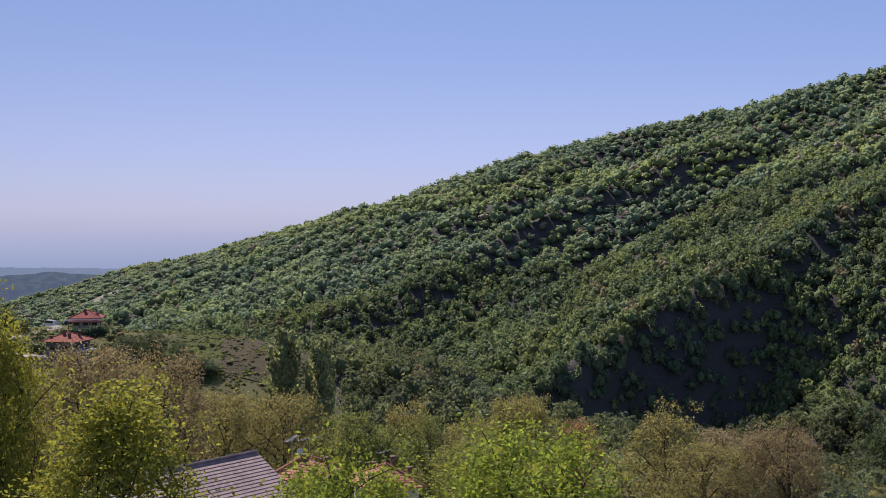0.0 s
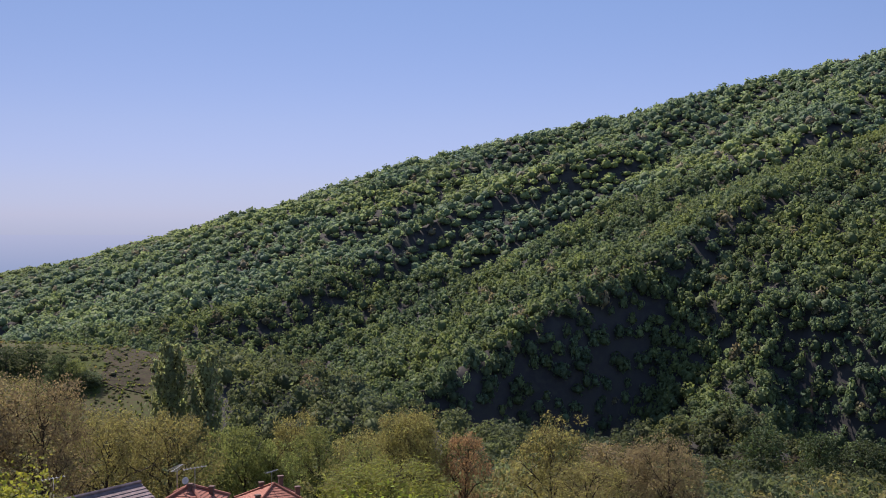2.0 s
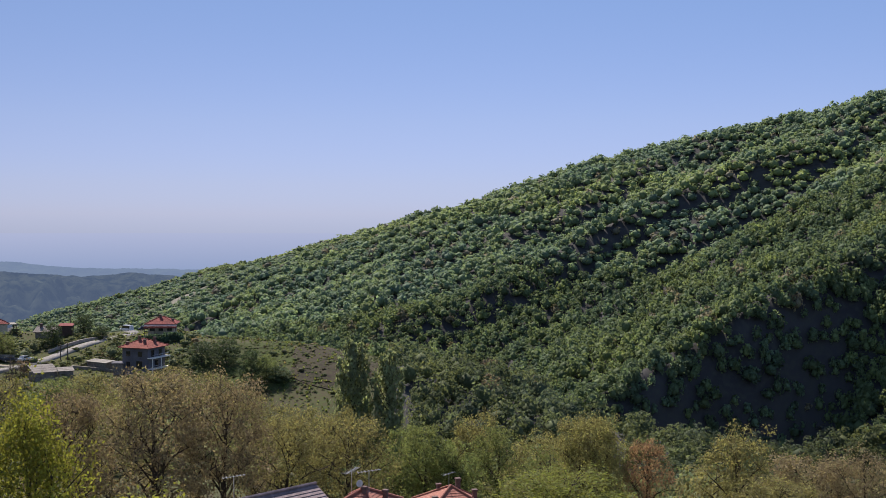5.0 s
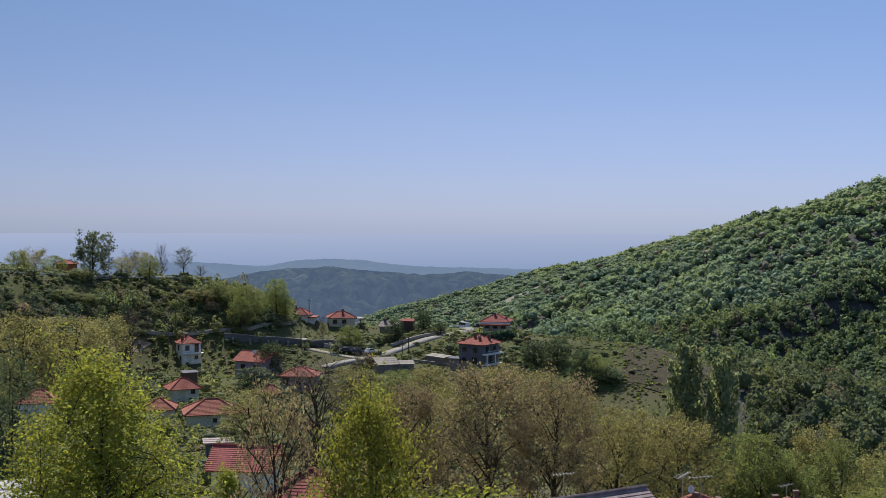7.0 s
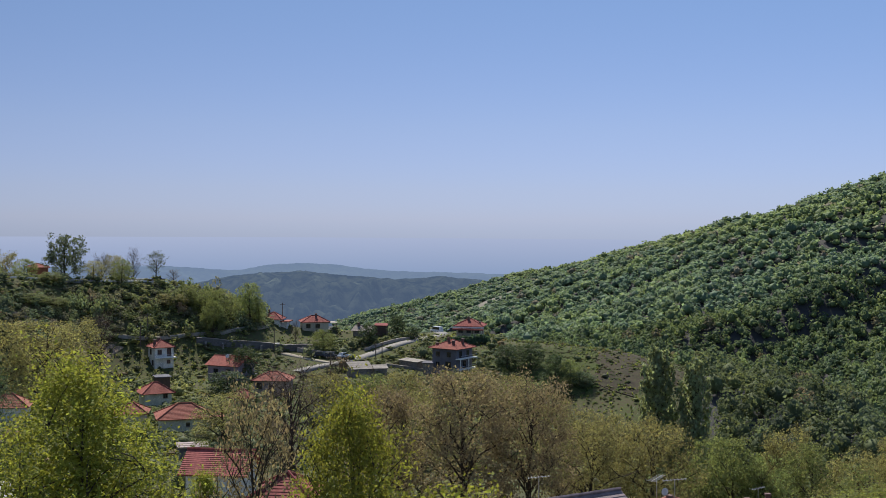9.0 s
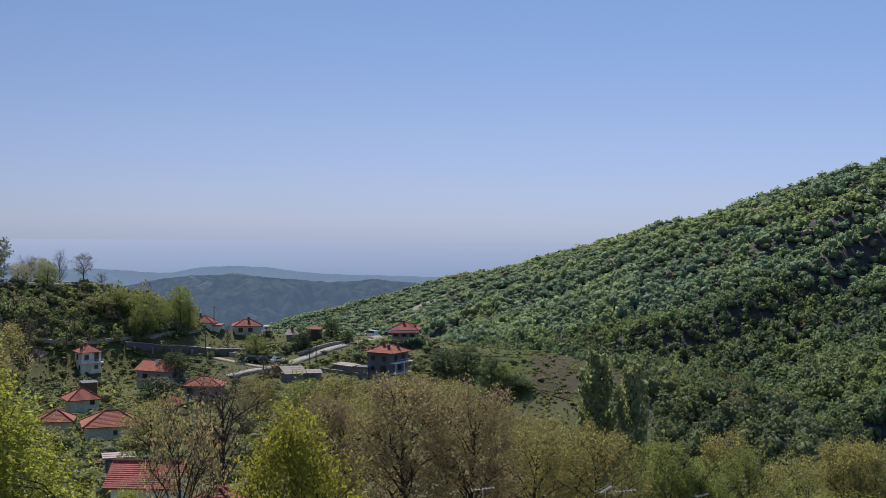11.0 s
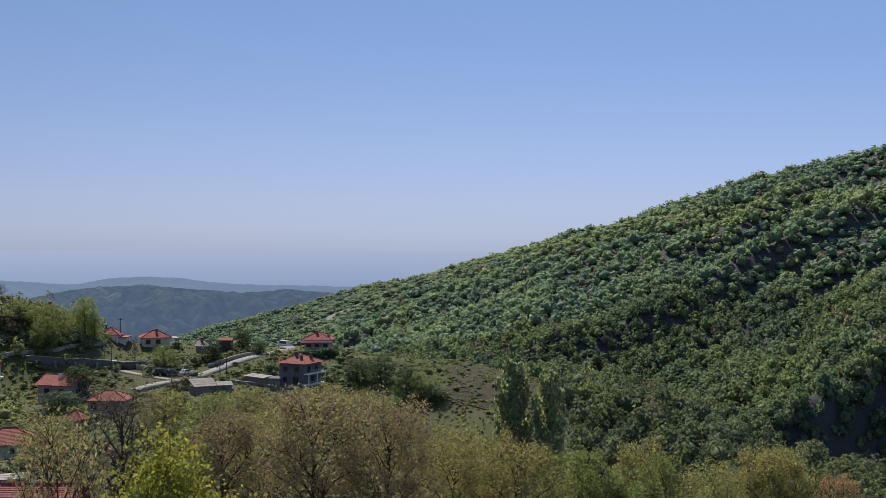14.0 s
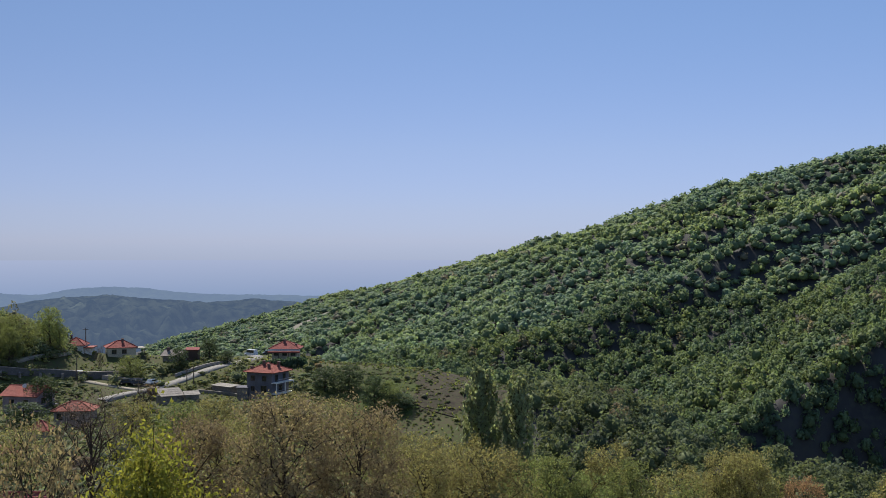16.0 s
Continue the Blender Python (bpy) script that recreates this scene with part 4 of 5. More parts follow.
def house(name, label, x, y, yaw, w, d, h, rise, roof="hip", wall=M_WHITE, tile=M_TILE, over=0.5, rows=10, z=None, wins=(), chimneys=(), stack=0.3, group="village houses"):
    """w along the front, d deep, h to the eaves; the front looks to -y before the turn by yaw."""
    z = min(ground_at(x + a * math.cos(radians(yaw)) * w / 2 - b * math.sin(radians(yaw)) * d / 2, y + a * math.sin(radians(yaw)) * w / 2 + b * math.cos(radians(yaw)) * d / 2) for a in (-1, 1) for b in (-1, 1)) if z is None else z
    ob = empty(name, pose(x, y, z, 0, 0, yaw), label, "house", group)
    bm = box(bmesh.new(), -w / 2, w / 2, -d / 2, d / 2, -2.5, h)
    if roof == "gable":
        for s in (-1, 1):
            for xs in (0, 1):
                xx = s * (w / 2 - xs * 0.25)
                vs = [bm.verts.new((xx, -d / 2, h)), bm.verts.new((xx, d / 2, h)), bm.verts.new((xx, 0, h + rise - 0.05))]
                bm.faces.new(vs if s > 0 else vs[::-1])
    part("wall", bm, wall, ob)
    W, D = w / 2 + over, d / 2 + over
    e = h - rise * over / (d / 2) * 0.6
    bm = bmesh.new()
    if roof == "hip":
        k = max(0.0, W - D)
        t = h + rise
        r0, r1 = (-k, 0, t), (k, 0, t)
        course_face(bm, (-W, -D, e), (W, -D, e), r0, r1, rows)
        course_face(bm, (W, D, e), (-W, D, e), r1, r0, rows)
        course_face(bm, (W, -D, e), (W, D, e), r1, r1, rows)
        course_face(bm, (-W, D, e), (-W, -D, e), r0, r0, rows)
        caps = [((-W, -D, e), r0), ((W, -D, e), r1), ((-W, D, e), r0), ((W, D, e), r1), (r0, r1)]
    else:
        t = h + rise
        r0, r1 = (-W, 0, t), (W, 0, t)
        course_face(bm, (-W, -D, e), (W, -D, e), r0, r1, rows)
        course_face(bm, (W, D, e), (-W, D, e), r1, r0, rows)
        caps = [(r0, r1)]
    rf = part("roof", bm, tile, ob)
    for a, b in caps:
        if (Vector(a) - Vector(b)).length > 0.3:
            bm = tube(bmesh.new(), [Vector(a) + Vector((0, 0, 0.06)), Vector(b) + Vector((0, 0, 0.07))], [0.1, 0.1], 6)
            part("ridge_cap", bm, tile, rf)
    for face, u, zz, ww, hh in wins:
        px, py = {"f": (u, -d / 2), "r": (w / 2, u), "l": (-w / 2, u), "b": (u, d / 2)}[face]
        window(ob, px, py, zz, ww, hh, face, M_WOOD if wall is not M_WHITE else M_FRAME)
    for cx, cy, top in chimneys:
        bm = box(bmesh.new(), cx - stack, cx + stack, cy - stack, cy + stack, h - 0.2, h + rise + top - 0.15, 0.02)
        ch = part("chimney", bm, M_CHIM, ob)
        bm = box(bmesh.new(), cx - stack * 1.3, cx + stack * 1.3, cy - stack * 1.3, cy + stack * 1.3, h + rise + top - 0.15, h + rise + top, 0.02)
        part("chimney_cap", bm, M_CHIM, ch)
    return ob


def slab(ob, name, x0, x1, y0, y1, z0, z1, material, label="", bevel=0.03):
    return part(name, box(bmesh.new(), x0, x1, y0, y1, z0, z1, bevel), material, ob, label)


def at(az, d):
    p = polar(az, 0, d)
    return p[0], p[1]


# the unfinished two-storey house by the road, with balconies at one end
hx, hy = -92.8, 285.3
hb = house("house", "two-storey grey concrete house with red hip roof and balconies", hx, hy, 18 - 33, 7.4, 7.6, 5.7, 1.75, wall=M_GREY, rows=14, over=0.8, z=-37.0,
           wins=[("f", -2.0, 3.9, 1.1, 1.2), ("f", 1.4, 3.9, 1.1, 1.2), ("f", -2.0, 1.3, 1.0, 1.1), ("f", 1.2, 1.2, 1.6, 1.8), ("r", -1.8, 3.8, 1.2, 1.9), ("r", 1.6, 3.8, 1.2, 1.9), ("r", 0.0, 1.1, 1.4, 2.0)],
           chimneys=[(-3.0, -2.6, -0.7), (-0.5, -1.0, 0.7), (1.6, -2.0, 0.0), (2.4, 1.2, 0.3)])
for zz in (0.15, 2.85):
    slab(hb, "balcony_slab", 3.7, 5.3, -4.2, 3.8, zz, zz + 0.2, M_WHITE, "pale concrete balcony slab")
    for yy in (-4.1, -0.2, 3.7):
        slab(hb, "balcony_post", 5.1, 5.3, yy - 0.1, yy + 0.1, zz - 2.6 if zz > 1 else zz - 2.2, zz, M_WHITE)
    slab(hb, "balcony_rail", 5.2, 5.26, -4.1, 3.7, zz + 0.9, zz + 0.98, M_METAL)
# the low house behind the hedge
hx, hy = -100.2, 324.5
ha = house("house", "low house with bright red hip roof and red veranda awning", hx, hy, 17 - 8, 7.2, 6.4, 3.2, 1.6, wall=M_CREAM, rows=12, over=0.9, z=-32.3,
           wins=[("f", -2.4, 1.6, 1.2, 1.2), ("f", 0.0, 1.6, 1.2, 1.2), ("f", 2.4, 1.6, 1.2, 1.2)], chimneys=[(-0.4, -0.8, 0.6), (3.0, -1.2, -0.6)])
slab(ha, "fascia", -4.5, 4.5, -4.18, -4.06, 2.35, 2.75, M_WHITE, "white eaves board")
slab(ha, "awning", -4.5, 4.5, -5.3, -4.2, 1.85, 2.25, M_TILE, "red awning over the veranda")
for xx in (-4.3, -1.4, 1.4, 4.3):
    slab(ha, "veranda_post", xx - 0.08, xx + 0.08, -5.2, -5.04, -1.2, 1.84, M_WOOD)
# the white house with a porch
hx, hy = -157.6, 311.0
hc = house("house", "small white house with red hip roof and porch", hx, hy, 27 - 14, 5.4, 5.2, 3.2, 1.8, rows=10, over=0.5, z=-31.3, wins=[("f", 0.2, 1.9, 1.2, 1.2), ("r", -0.8, 1.9, 1.0, 1.1)], chimneys=[(-1.6, 1.0, 0.6)])
slab(hc, "porch_roof", 2.7, 5.4, -2.9, 2.4, 2.25, 2.5, M_TILE, "sloping red porch roof")
slab(hc, "porch_wall", 2.75, 4.6, -1.6, 2.2, -2.0, 2.2, M_WHITE)
# the long cream house
hx, hy = -147.6, 318.2
hd = house("house", "long cream house with red hip roof and dark porch", hx, hy, 25 + 8, 7.8, 6.0, 2.7, 1.6, wall=M_CREAM, rows=10, over=0.5, z=-31.9,
           wins=[("f", -2.2, 1.4, 1.2, 1.1), ("f", 0.6, 1.4, 1.2, 1.1)], chimneys=[(0.4, -0.8, 0.7)])
slab(hd, "porch_roof", 3.9, 6.6, -3.0, 2.6, 2.1, 2.28, M_SLATE, "pale sheet roof over the porch")
for yy in (-2.8, 2.3):
    slab(hd, "porch_post", 6.3, 6.45, yy, yy + 0.15, -2.0, 2.1, M_WOOD)
# the narrow two-storey white house
hx, hy = -163.7, 259.6
he = house("house", "narrow two-storey white house with red hip roof", hx, hy, 32 + 20, 5.0, 4.8, 5.4, 1.5, rows=10, over=0.5, z=-36.9,
           wins=[("f", 1.3, 4.0, 1.0, 1.9), ("f", -1.2, 4.0, 1.0, 1.2), ("f", 1.2, 1.5, 0.8, 0.8), ("l", 0.5, 4.0, 1.0, 1.3), ("l", -1.0, 1.3, 1.0, 1.2)], chimneys=[(-1.8, -0.4, 0.3), (-0.4, 0.6, 0.5)])
slab(he, "balcony_slab", -2.8, 2.8, -3.9, -2.5, 2.55, 2.72, M_WHITE)
slab(he, "balcony_rail", -2.8, 2.8, -3.86, -3.8, 3.5, 3.56, M_METAL)
# the gabled house
hx, hy = -139.0, 252.0
hf = house("house", "gabled house with red roof and shaded gable end", hx, hy, 29 - 33, 8.6, 7.4, 3.1, 1.8, "gable", wall=M_MAUVE, rows=14, over=0.6, z=-37.1,
           wins=[("r", -1.0, 1.7, 1.4, 1.2), ("r", 2.0, 1.7, 1.0, 1.2), ("f", -2.0, 1.5, 1.2, 1.1), ("f", 1.6, 1.5, 1.2, 1.1)], chimneys=[(1.8, 0.6, 0.4), (-1.0, 0.8, 0.2)])
slab(hf, "balcony_slab", 4.3, 5.4, -3.7, 3.7, 0.3, 0.5, M_GREY)
slab(hf, "balcony_rail", 5.3, 5.36, -3.7, 3.7, 1.2, 1.27, M_METAL)
# the green-white house with the orange roof
hx, hy = -95.3, 158.6
hg = house("house", "pale green house with weathered red tile roof and porch posts", hx, hy, 31 + 5, 7.6, 5.6, 2.5, 1.7, wall=M_PALE, tile=M_TILE_O, rows=13, over=0.7, z=-31.6, wins=[("f", 0.3, 1.3, 0.5, 0.5)])
for xx in (4.6, 5.6):
    slab(hg, "porch_post", xx - 0.06, xx + 0.06, -3.2, -3.08, -1.5, 2.3, M_WOOD)
slab(hg, "porch_roof", 4.1, 5.9, -3.4, 2.4, 2.3, 2.42, M_TILE_O, "red tiled porch roof")
# further roofs among the trees
hx, hy = -132.6, 208.5
hk = house("house", "low house with dusty red hip roof among trees", hx, hy, 33 + 14, 5.6, 4.8, 2.4, 1.7, wall=M_PALE, rows=12, over=0.7, z=-36.7, wins=[("f", 1.5, 1.5, 0.8, 0.8)])
hx, hy = -118.0, 233.5
hi = house("house", "stone house with orange tile roof behind a bare tree", hx, hy, 27 - 12, 7.6, 6.0, 4.4, 1.5, wall=M_STONE, tile=M_TILE_O, rows=12, over=0.6, z=-38.6,
           wins=[("f", -2.6, 3.0, 1.1, 1.3), ("f", 0.2, 3.0, 1.1, 1.3), ("l", 0.4, 3.0, 1.0, 1.2)])
hx, hy = -115.7, 215.0
hj = house("hut", "small hut with red tile roof and pale ridge", hx, hy, 28 - 25, 4.0, 3.6, 1.9, 1.5, tile=M_TILE, wall=M_STONE, rows=9, over=0.4, z=-37.4)
hx, hy = -106.5, 161.0
house("house", "small house with orange tile roof close beside the pale green one", hx, hy, 34 - 6, 4.6, 4.4, 2.4, 1.4, wall=M_CREAM, tile=M_TILE_O, rows=10, over=0.5, z=-32.0)
hx, hy = -130.6, 161.3
house("house", "house with orange tile roof half hidden by trees", hx, hy, 30, 6, 5, 2.8, 1.8, tile=M_TILE_O, rows=10, z=-32.8)
# nearest roofs: the red one, the long mauve-brown one, and two below
hx, hy = -44.9, 81.3
hh = house("house", "low house with striped red tile roof near trees", hx, hy, 29 - 16, 4.6, 4.0, 2.4, 1.3, "gable", rows=13, over=0.5, z=-20.4, tile=M_TILE_P)
hx, hy = -29.9, 62.6
house("house", "annex with faded red roof behind branches", hx, hy, 29 - 16, 3.4, 3.4, 1.7, 1.1, rows=9, over=0.4, z=-16.3, tile=M_TILE)
hr = house("house", "low house with long mauve-brown ribbed tile roof", -14.4, 62.9, 50, 10.2, 7.2, 2.3, 2.1, "gable", tile=M_TILE_B, rows=17, over=0.4, z=-18.35)
slab(hr, "skylight", -0.4, 0.1, -2.9, -2.4, 3.05, 3.12, M_WHITE, "small pale skylight hatch")
hx, hy = -8.2, 68.5
hs = house("house", "white house with dusty red roof, dish and aerials", hx, hy, 7 - 20, 2.9, 3.4, 2.6, 0.9, tile=M_TILE_O2, rows=9, over=0.3, z=-18.0, wins=[("r", 0.4, 1.5, 0.9, 1.0)], chimneys=[(1.1, 0.6, -0.1), (0.1, -0.3, 0.22)], stack=0.13)
hx, hy = -5.2, 106.0
ht = house("house", "house with dusty red hip roof and four chimneys", hx, hy, 2 + 18, 4.8, 4.8, 3.0, 1.5, tile=M_TILE_O2, rows=10, over=0.5, z=-27.6,
           chimneys=[(-1.9, -1.4, -0.5), (-0.8, 1.2, 0.0), (0.8, 0.4, 0.6), (2.1, -0.6, -0.3)], stack=0.2)
# sheds
def shed(label, x, y, yaw, w, d, h, tilt, wall, top, z=None, over=0.3):
    z = ground_at(x, y) - 0.1 if z is None else z
    ob = empty("shed", pose(x, y, z, 0, 0, yaw), label, "shed", "sheds")
    part("wall", box(bmesh.new(), -w / 2, w / 2, -d / 2, d / 2, -1.5, h), wall, ob)
    bm = bmesh.new()
    course_face(bm, (-w / 2 - over, -d / 2 - over, h + 0.15), (w / 2 + over, -d / 2 - over, h + 0.15), (-w / 2 - over, d / 2 + over, h + 0.2 + tilt), (w / 2 + over, d / 2 + over, h + 0.2 + tilt), max(3, int(d)))
    part("roof", bm, top, ob)
    return ob


for lab, sx, sy, yaw, w, dd, h, tilt, wl_, tp, zz in (
        ("stone shed with pale slab roof beside the road", -112.7, 270.8, 40, 5.4, 4.6, 1.7, 1.3, M_STONE, M_SLATE, -38.0),
        ("lean-to with pale slab roof beside the stone shed", -107.6, 271.8, 30, 3.2, 3.0, 1.3, 0.5, M_STONE, M_SLATE, -37.4),
        ("long low stone outbuilding with flat pale roof", -105.2, 288.5, -28, 7.0, 2.6, 0.9, 0.3, M_STONE, M_SLATE, -37.0),
        ("low grey block shed with flat roof", -98.4, 282.8, 6, 2.6, 2.2, 1.4, 0.2, M_STONE, M_GREY, -37.0),
        ("dark shed with flat pale roof", -140.2, 223.0, 45, 3.0, 2.6, 2.2, 0.1, M_WOOD, M_GREY, -35.9),
        ("low grey wall shed with flat roof among bushes", -57.2, 97.4, 35, 2.4, 1.4, 1.1, 0.1, M_GREY, M_TILE_B, -21.4),
        ("small white shed with rounded grey roof", -161.5, 310.6, 25, 1.8, 2.2, 2.0, 0.2, M_WHITE, M_GREY, -31.4),
        ("pale grey concrete roof below the lookout", -25.3, 30.0, 43, 3.0, 3.0, 2.8, 0.1, M_GREY, M_WHITEWASH, -10.3)):
    shed(lab, sx, sy, yaw, w, dd, h, tilt, wl_, tp, zz)
hx, hy = -132.2, 320.7
house("house", "grey gabled house with stone roof", hx, hy, 22 - 25, 5.4, 4.6, 1.7, 1.3, "gable", wall=M_STONE, tile=M_GREYTILE, rows=8, z=-33.3, chimneys=[(-1.8, -0.4, 0.8)])
hx, hy = -128.3, 324.5
shed("dark timber lean-to with rusty roof", hx, hy, 10, 3.6, 3.0, 1.9, 0.4, M_WOOD, M_TILE, -32.4)
hx, hy = -226.4, 290.9
house("house", "reddish brick house on the bluff among trees", hx, hy, 39, 6, 6, 3.2, 1.0, wall=M_BRICK, tile=M_TILE, rows=8, z=-16.6)
hx, hy = -221.0, 257.0
house("house", "white flat building at the bluff's edge", hx, hy, 41, 6, 5, 2.6, 0.5, wall=M_WHITE, tile=M_GREYTILE, rows=4, z=-17.0)


# ---- roads, walls, fields ----
def ribbon(name, pts, width, material, label, lift=0.06, step=2.0, kind="structure", category="road"):
    """A strip laid on the ground along points."""
    P = [Vector((x, y, 0)) for x, y in pts]
    line = []
    for a, b in zip(P, P[1:]):
        n = max(1, int((b - a).length / step))
        line += [a.lerp(b, k / n) for k in range(n)]
    line.append(P[-1])
    for _ in range(4):
        line = [line[0]] + [(a + b * 2 + c) / 4 for a, b, c in zip(line, line[1:], line[2:])] + [line[-1]]
    v, f = [], []
    for i, p in enumerate(line):
        t = (line[min(i + 1, len(line) - 1)] - line[max(i - 1, 0)]).normalized()
        s = Vector((-t.y, t.x, 0)) * width / 2
        zc = max(ground_at(*(p + s * k).xy) for k in (-0.8, 0, 0.8)) + lift
        for k in (-1, 1):
            q = p + s * k * (1 + 0.06 * math.sin(i * 1.7 + k))
            v.append((q.x, q.y, zc))
        for k in (-1, 1):
            q = p + s * k * 1.02
            v.append((q.x, q.y, zc - 0.9))
        if i:
            o = i * 4
            f += [(o - 4, o - 3, o + 1, o), (o - 2, o - 4, o, o + 2), (o - 3, o - 1, o + 3, o + 1)]
    tagged(new(name, raw_mesh(name, v, f, material)), label, category, kind=kind)


ROAD_MAIN = [(-131, 272), (-125.3, 283.5), (-121, 297), (-116.5, 311), (-111.5, 325), (-112.5, 338), (-119, 345)]
ribbon("road", ROAD_MAIN, 3.6, M_ROAD, "pale worn asphalt road climbing through the village")
ribbon("road_branch", [(-143, 288), (-137, 285.5), (-131.6, 284), (-125, 284.5)], 2.4, M_TRACK, "pale side road along a retaining wall")
ribbon("road_upper", [(-196, 241), (-186.2, 250), (-180.7, 258.2), (-172.2, 263.8), (-167, 270.7), (-160.4, 281.7), (-154.9, 294.5), (-155.7, 303)], 1.8, M_TRACK, "dusty track under the bluff")
ribbon("road_bluff", [(-225, 250), (-212, 262), (-202, 268), (-190, 285), (-183, 292)], 3.4, M_ROAD, "pale road along the top of the bluff")


def stone_wall(name, pts, h, thick, material, label, foot=-1.2):
    """A wall that follows the ground along points."""
    bm = bmesh.new()
    prev = None
    for i, (x, y) in enumerate(pts):
        t = (Vector(pts[min(i + 1, len(pts) - 1)]) - Vector(pts[max(i - 1, 0)])).normalized()
        s = Vector((-t.y, t.x)) * thick / 2
        g = ground_at(x, y)
        ring = [bm.verts.new((x + s.x, y + s.y, g + foot)), bm.verts.new((x - s.x, y - s.y, g + foot)), bm.verts.new((x - s.x, y - s.y, g + h)), bm.verts.new((x + s.x, y + s.y, g + h))]
        if prev:
            for k in range(4):
                bm.faces.new((prev[k], prev[(k + 1) % 4], ring[(k + 1) % 4], ring[k]))
        else:
            bm.faces.new(ring[::-1])
        prev = ring
    bm.faces.new(prev)
    bmesh.ops.recalc_face_normals(bm, faces=bm.faces)
    tagged(part(name, bm, material), label, "wall", kind="structure")


def along(*pts, n=8):
    out = []
    for a, b in zip(pts, pts[1:]):
        out += [(a[0] + (b[0] - a[0]) * k / n, a[1] + (b[1] - a[1]) * k / n) for k in range(n)]
    return out + [pts[-1]]


TERRACE = along((-161.4, 273.4), (-155, 280.5), (-147.4, 289.1), (-136.5, 293.5))
stone_wall("wall_terrace", TERRACE, 1.7, 0.5, M_DARKSTONE, "long grey retaining wall below the terrace")
stone_wall("trim_coping", TERRACE, 1.85, 0.7, M_PALESTONE, "pale concrete coping along the retaining wall", 1.704)
for px, py in TERRACE[2::4]:
    stone_wall("wall_buttress", [(px + 0.45, py - 0.55), (px + 0.75, py - 0.95)], 1.3, 0.6, M_STONE, "stone buttress against the retaining wall")
stone_wall("wall_junction", along((-140, 291), (-133, 291), (-126.5, 294)), 1.1, 0.5, M_PALESTONE, "pale stone retaining wall beside the road")
stone_wall("wall_roadside", along((-123.5, 300), (-119.5, 311), (-115.5, 322)), 0.8, 0.4, M_PALESTONE, "pale concrete parapet along the road")
stone_wall("wall_garden", along((-112, 287), (-104, 286), (-97, 283.5)), 0.7, 0.5, M_STONE, "low rubble garden wall")
# added white strip that stands in for the road's sunlit edge
stone_wall("wall_bluff", [at(az, np.interp(az, [30.5, 33, 37, 42], [343, 340, 336, 318])) for az in np.arange(42, 30.4, -0.5)], 0.25, 0.5, M_WHITE, "low white strip standing in for the sunlit road edge on the bluff")
stone_wall("wall_knoll", along((-56, 283), (-50, 279), (-44, 276)), 0.2, 0.4, M_BARK, "tumbled dry-stone wall on the meadow")


def patch(name, x, y, rx, ry, turn, material, label, seed, lift=0.12, kind="structure", category="ground"):
    """An irregular field draped on the ground."""
    rng = np.random.RandomState(seed)
    ph = rng.uniform(0, math.tau, 4)
    nr, na = 14, 56
    v, f = [], []
    c, s = math.cos(radians(turn)), math.sin(radians(turn))
    for i in range(nr + 1):
        for k in range(na):
            a = k * math.tau / na
            q = i / nr * (1 + 0.16 * math.sin(3 * a + ph[0]) + 0.09 * math.sin(7 * a + ph[1]) + 0.06 * math.sin(13 * a + ph[2]))
            u, w = rx * q * math.cos(a), ry * q * math.sin(a)
            px, py = x + u * c - w * s, y + u * s + w * c
            v.append((px, py, ground_at(px, py) + lift * (1 if i < nr else -2)))
    for i in range(nr):
        for k in range(na):
            f.append((i * na + k, (i + 1) * na + k, (i + 1) * na + (k + 1) % na, i * na + (k + 1) % na))
    tagged(new(name, raw_mesh(name, v, f, material, True)), label, category, kind=kind)


patch("ground_heath", -47, 297, 12, 19, 10, M_KNOLL, "dry brown heath on the knoll", 31)
patch("ground_meadow", -72, 290, 20, 19, 20, M_MEADOW, "bright green meadow below the knoll", 32)
patch("ground_clearing", -178, 251.5, 6.5, 3.2, 62, M_EARTH, "bare dusty clearing under the bluff", 33)
patch("ground_lawn", -154, 253, 6, 4, 35, M_MEADOW, "small mown lawn between gardens", 34)
patch("ground_scar", SCAR[0], SCAR[1], 20, 52, -26, M_SCAR, "pale eroded scar with scattered bushes", 35, 2.0)


def log_pile(x, y, yaw):
    ob = empty("log_pile", pose(x, y, ground_at(x, y) + 0.1, 0, 0, yaw), "heap of dark cut logs on the bare clearing", "log pile")
    rng = np.random.RandomState(41)
    for row, count in enumerate((6, 5, 3)):
        for k in range(count):
            yy, zz = (k - count / 2 + 0.5) * 0.62 + rng.uniform(-0.08, 0.08), 0.25 + row * 0.5
            half = 1.9 + rng.uniform(-0.4, 0.4)
            part("log", tube(bmesh.new(), [(-half, yy, zz), (0, yy + rng.uniform(-0.06, 0.06), zz + 0.03), (half, yy, zz)], [0.30, 0.27, 0.24], 8), M_BARK, ob)


log_pile(-176.6, 250.0, 35)


# ---- poles, cars, dishes, aerials ----
def pole(x, y, h, lab, arm=True, z=None):
    z = ground_at(x, y) if z is None else z
    ob = empty("utility_pole", pose(x, y, z, 0, 0, 25), lab, "pole", "utility poles")
    part("mast", tube(bmesh.new(), [(0, 0, -0.5), (0, 0, h)], [0.16, 0.10], 8), M_POLE, ob)
    if arm:
        part("crossarm", box(bmesh.new(), -0.8, 0.8, -0.06, 0.06, h - 0.6, h - 0.48, 0.01), M_POLE, ob)
        for xx in (-0.7, 0, 0.7):
            part("insulator", tube(bmesh.new(), [(xx, 0, h - 0.48), (xx, 0, h - 0.25)], [0.06, 0.04], 6), M_WHITE, ob)


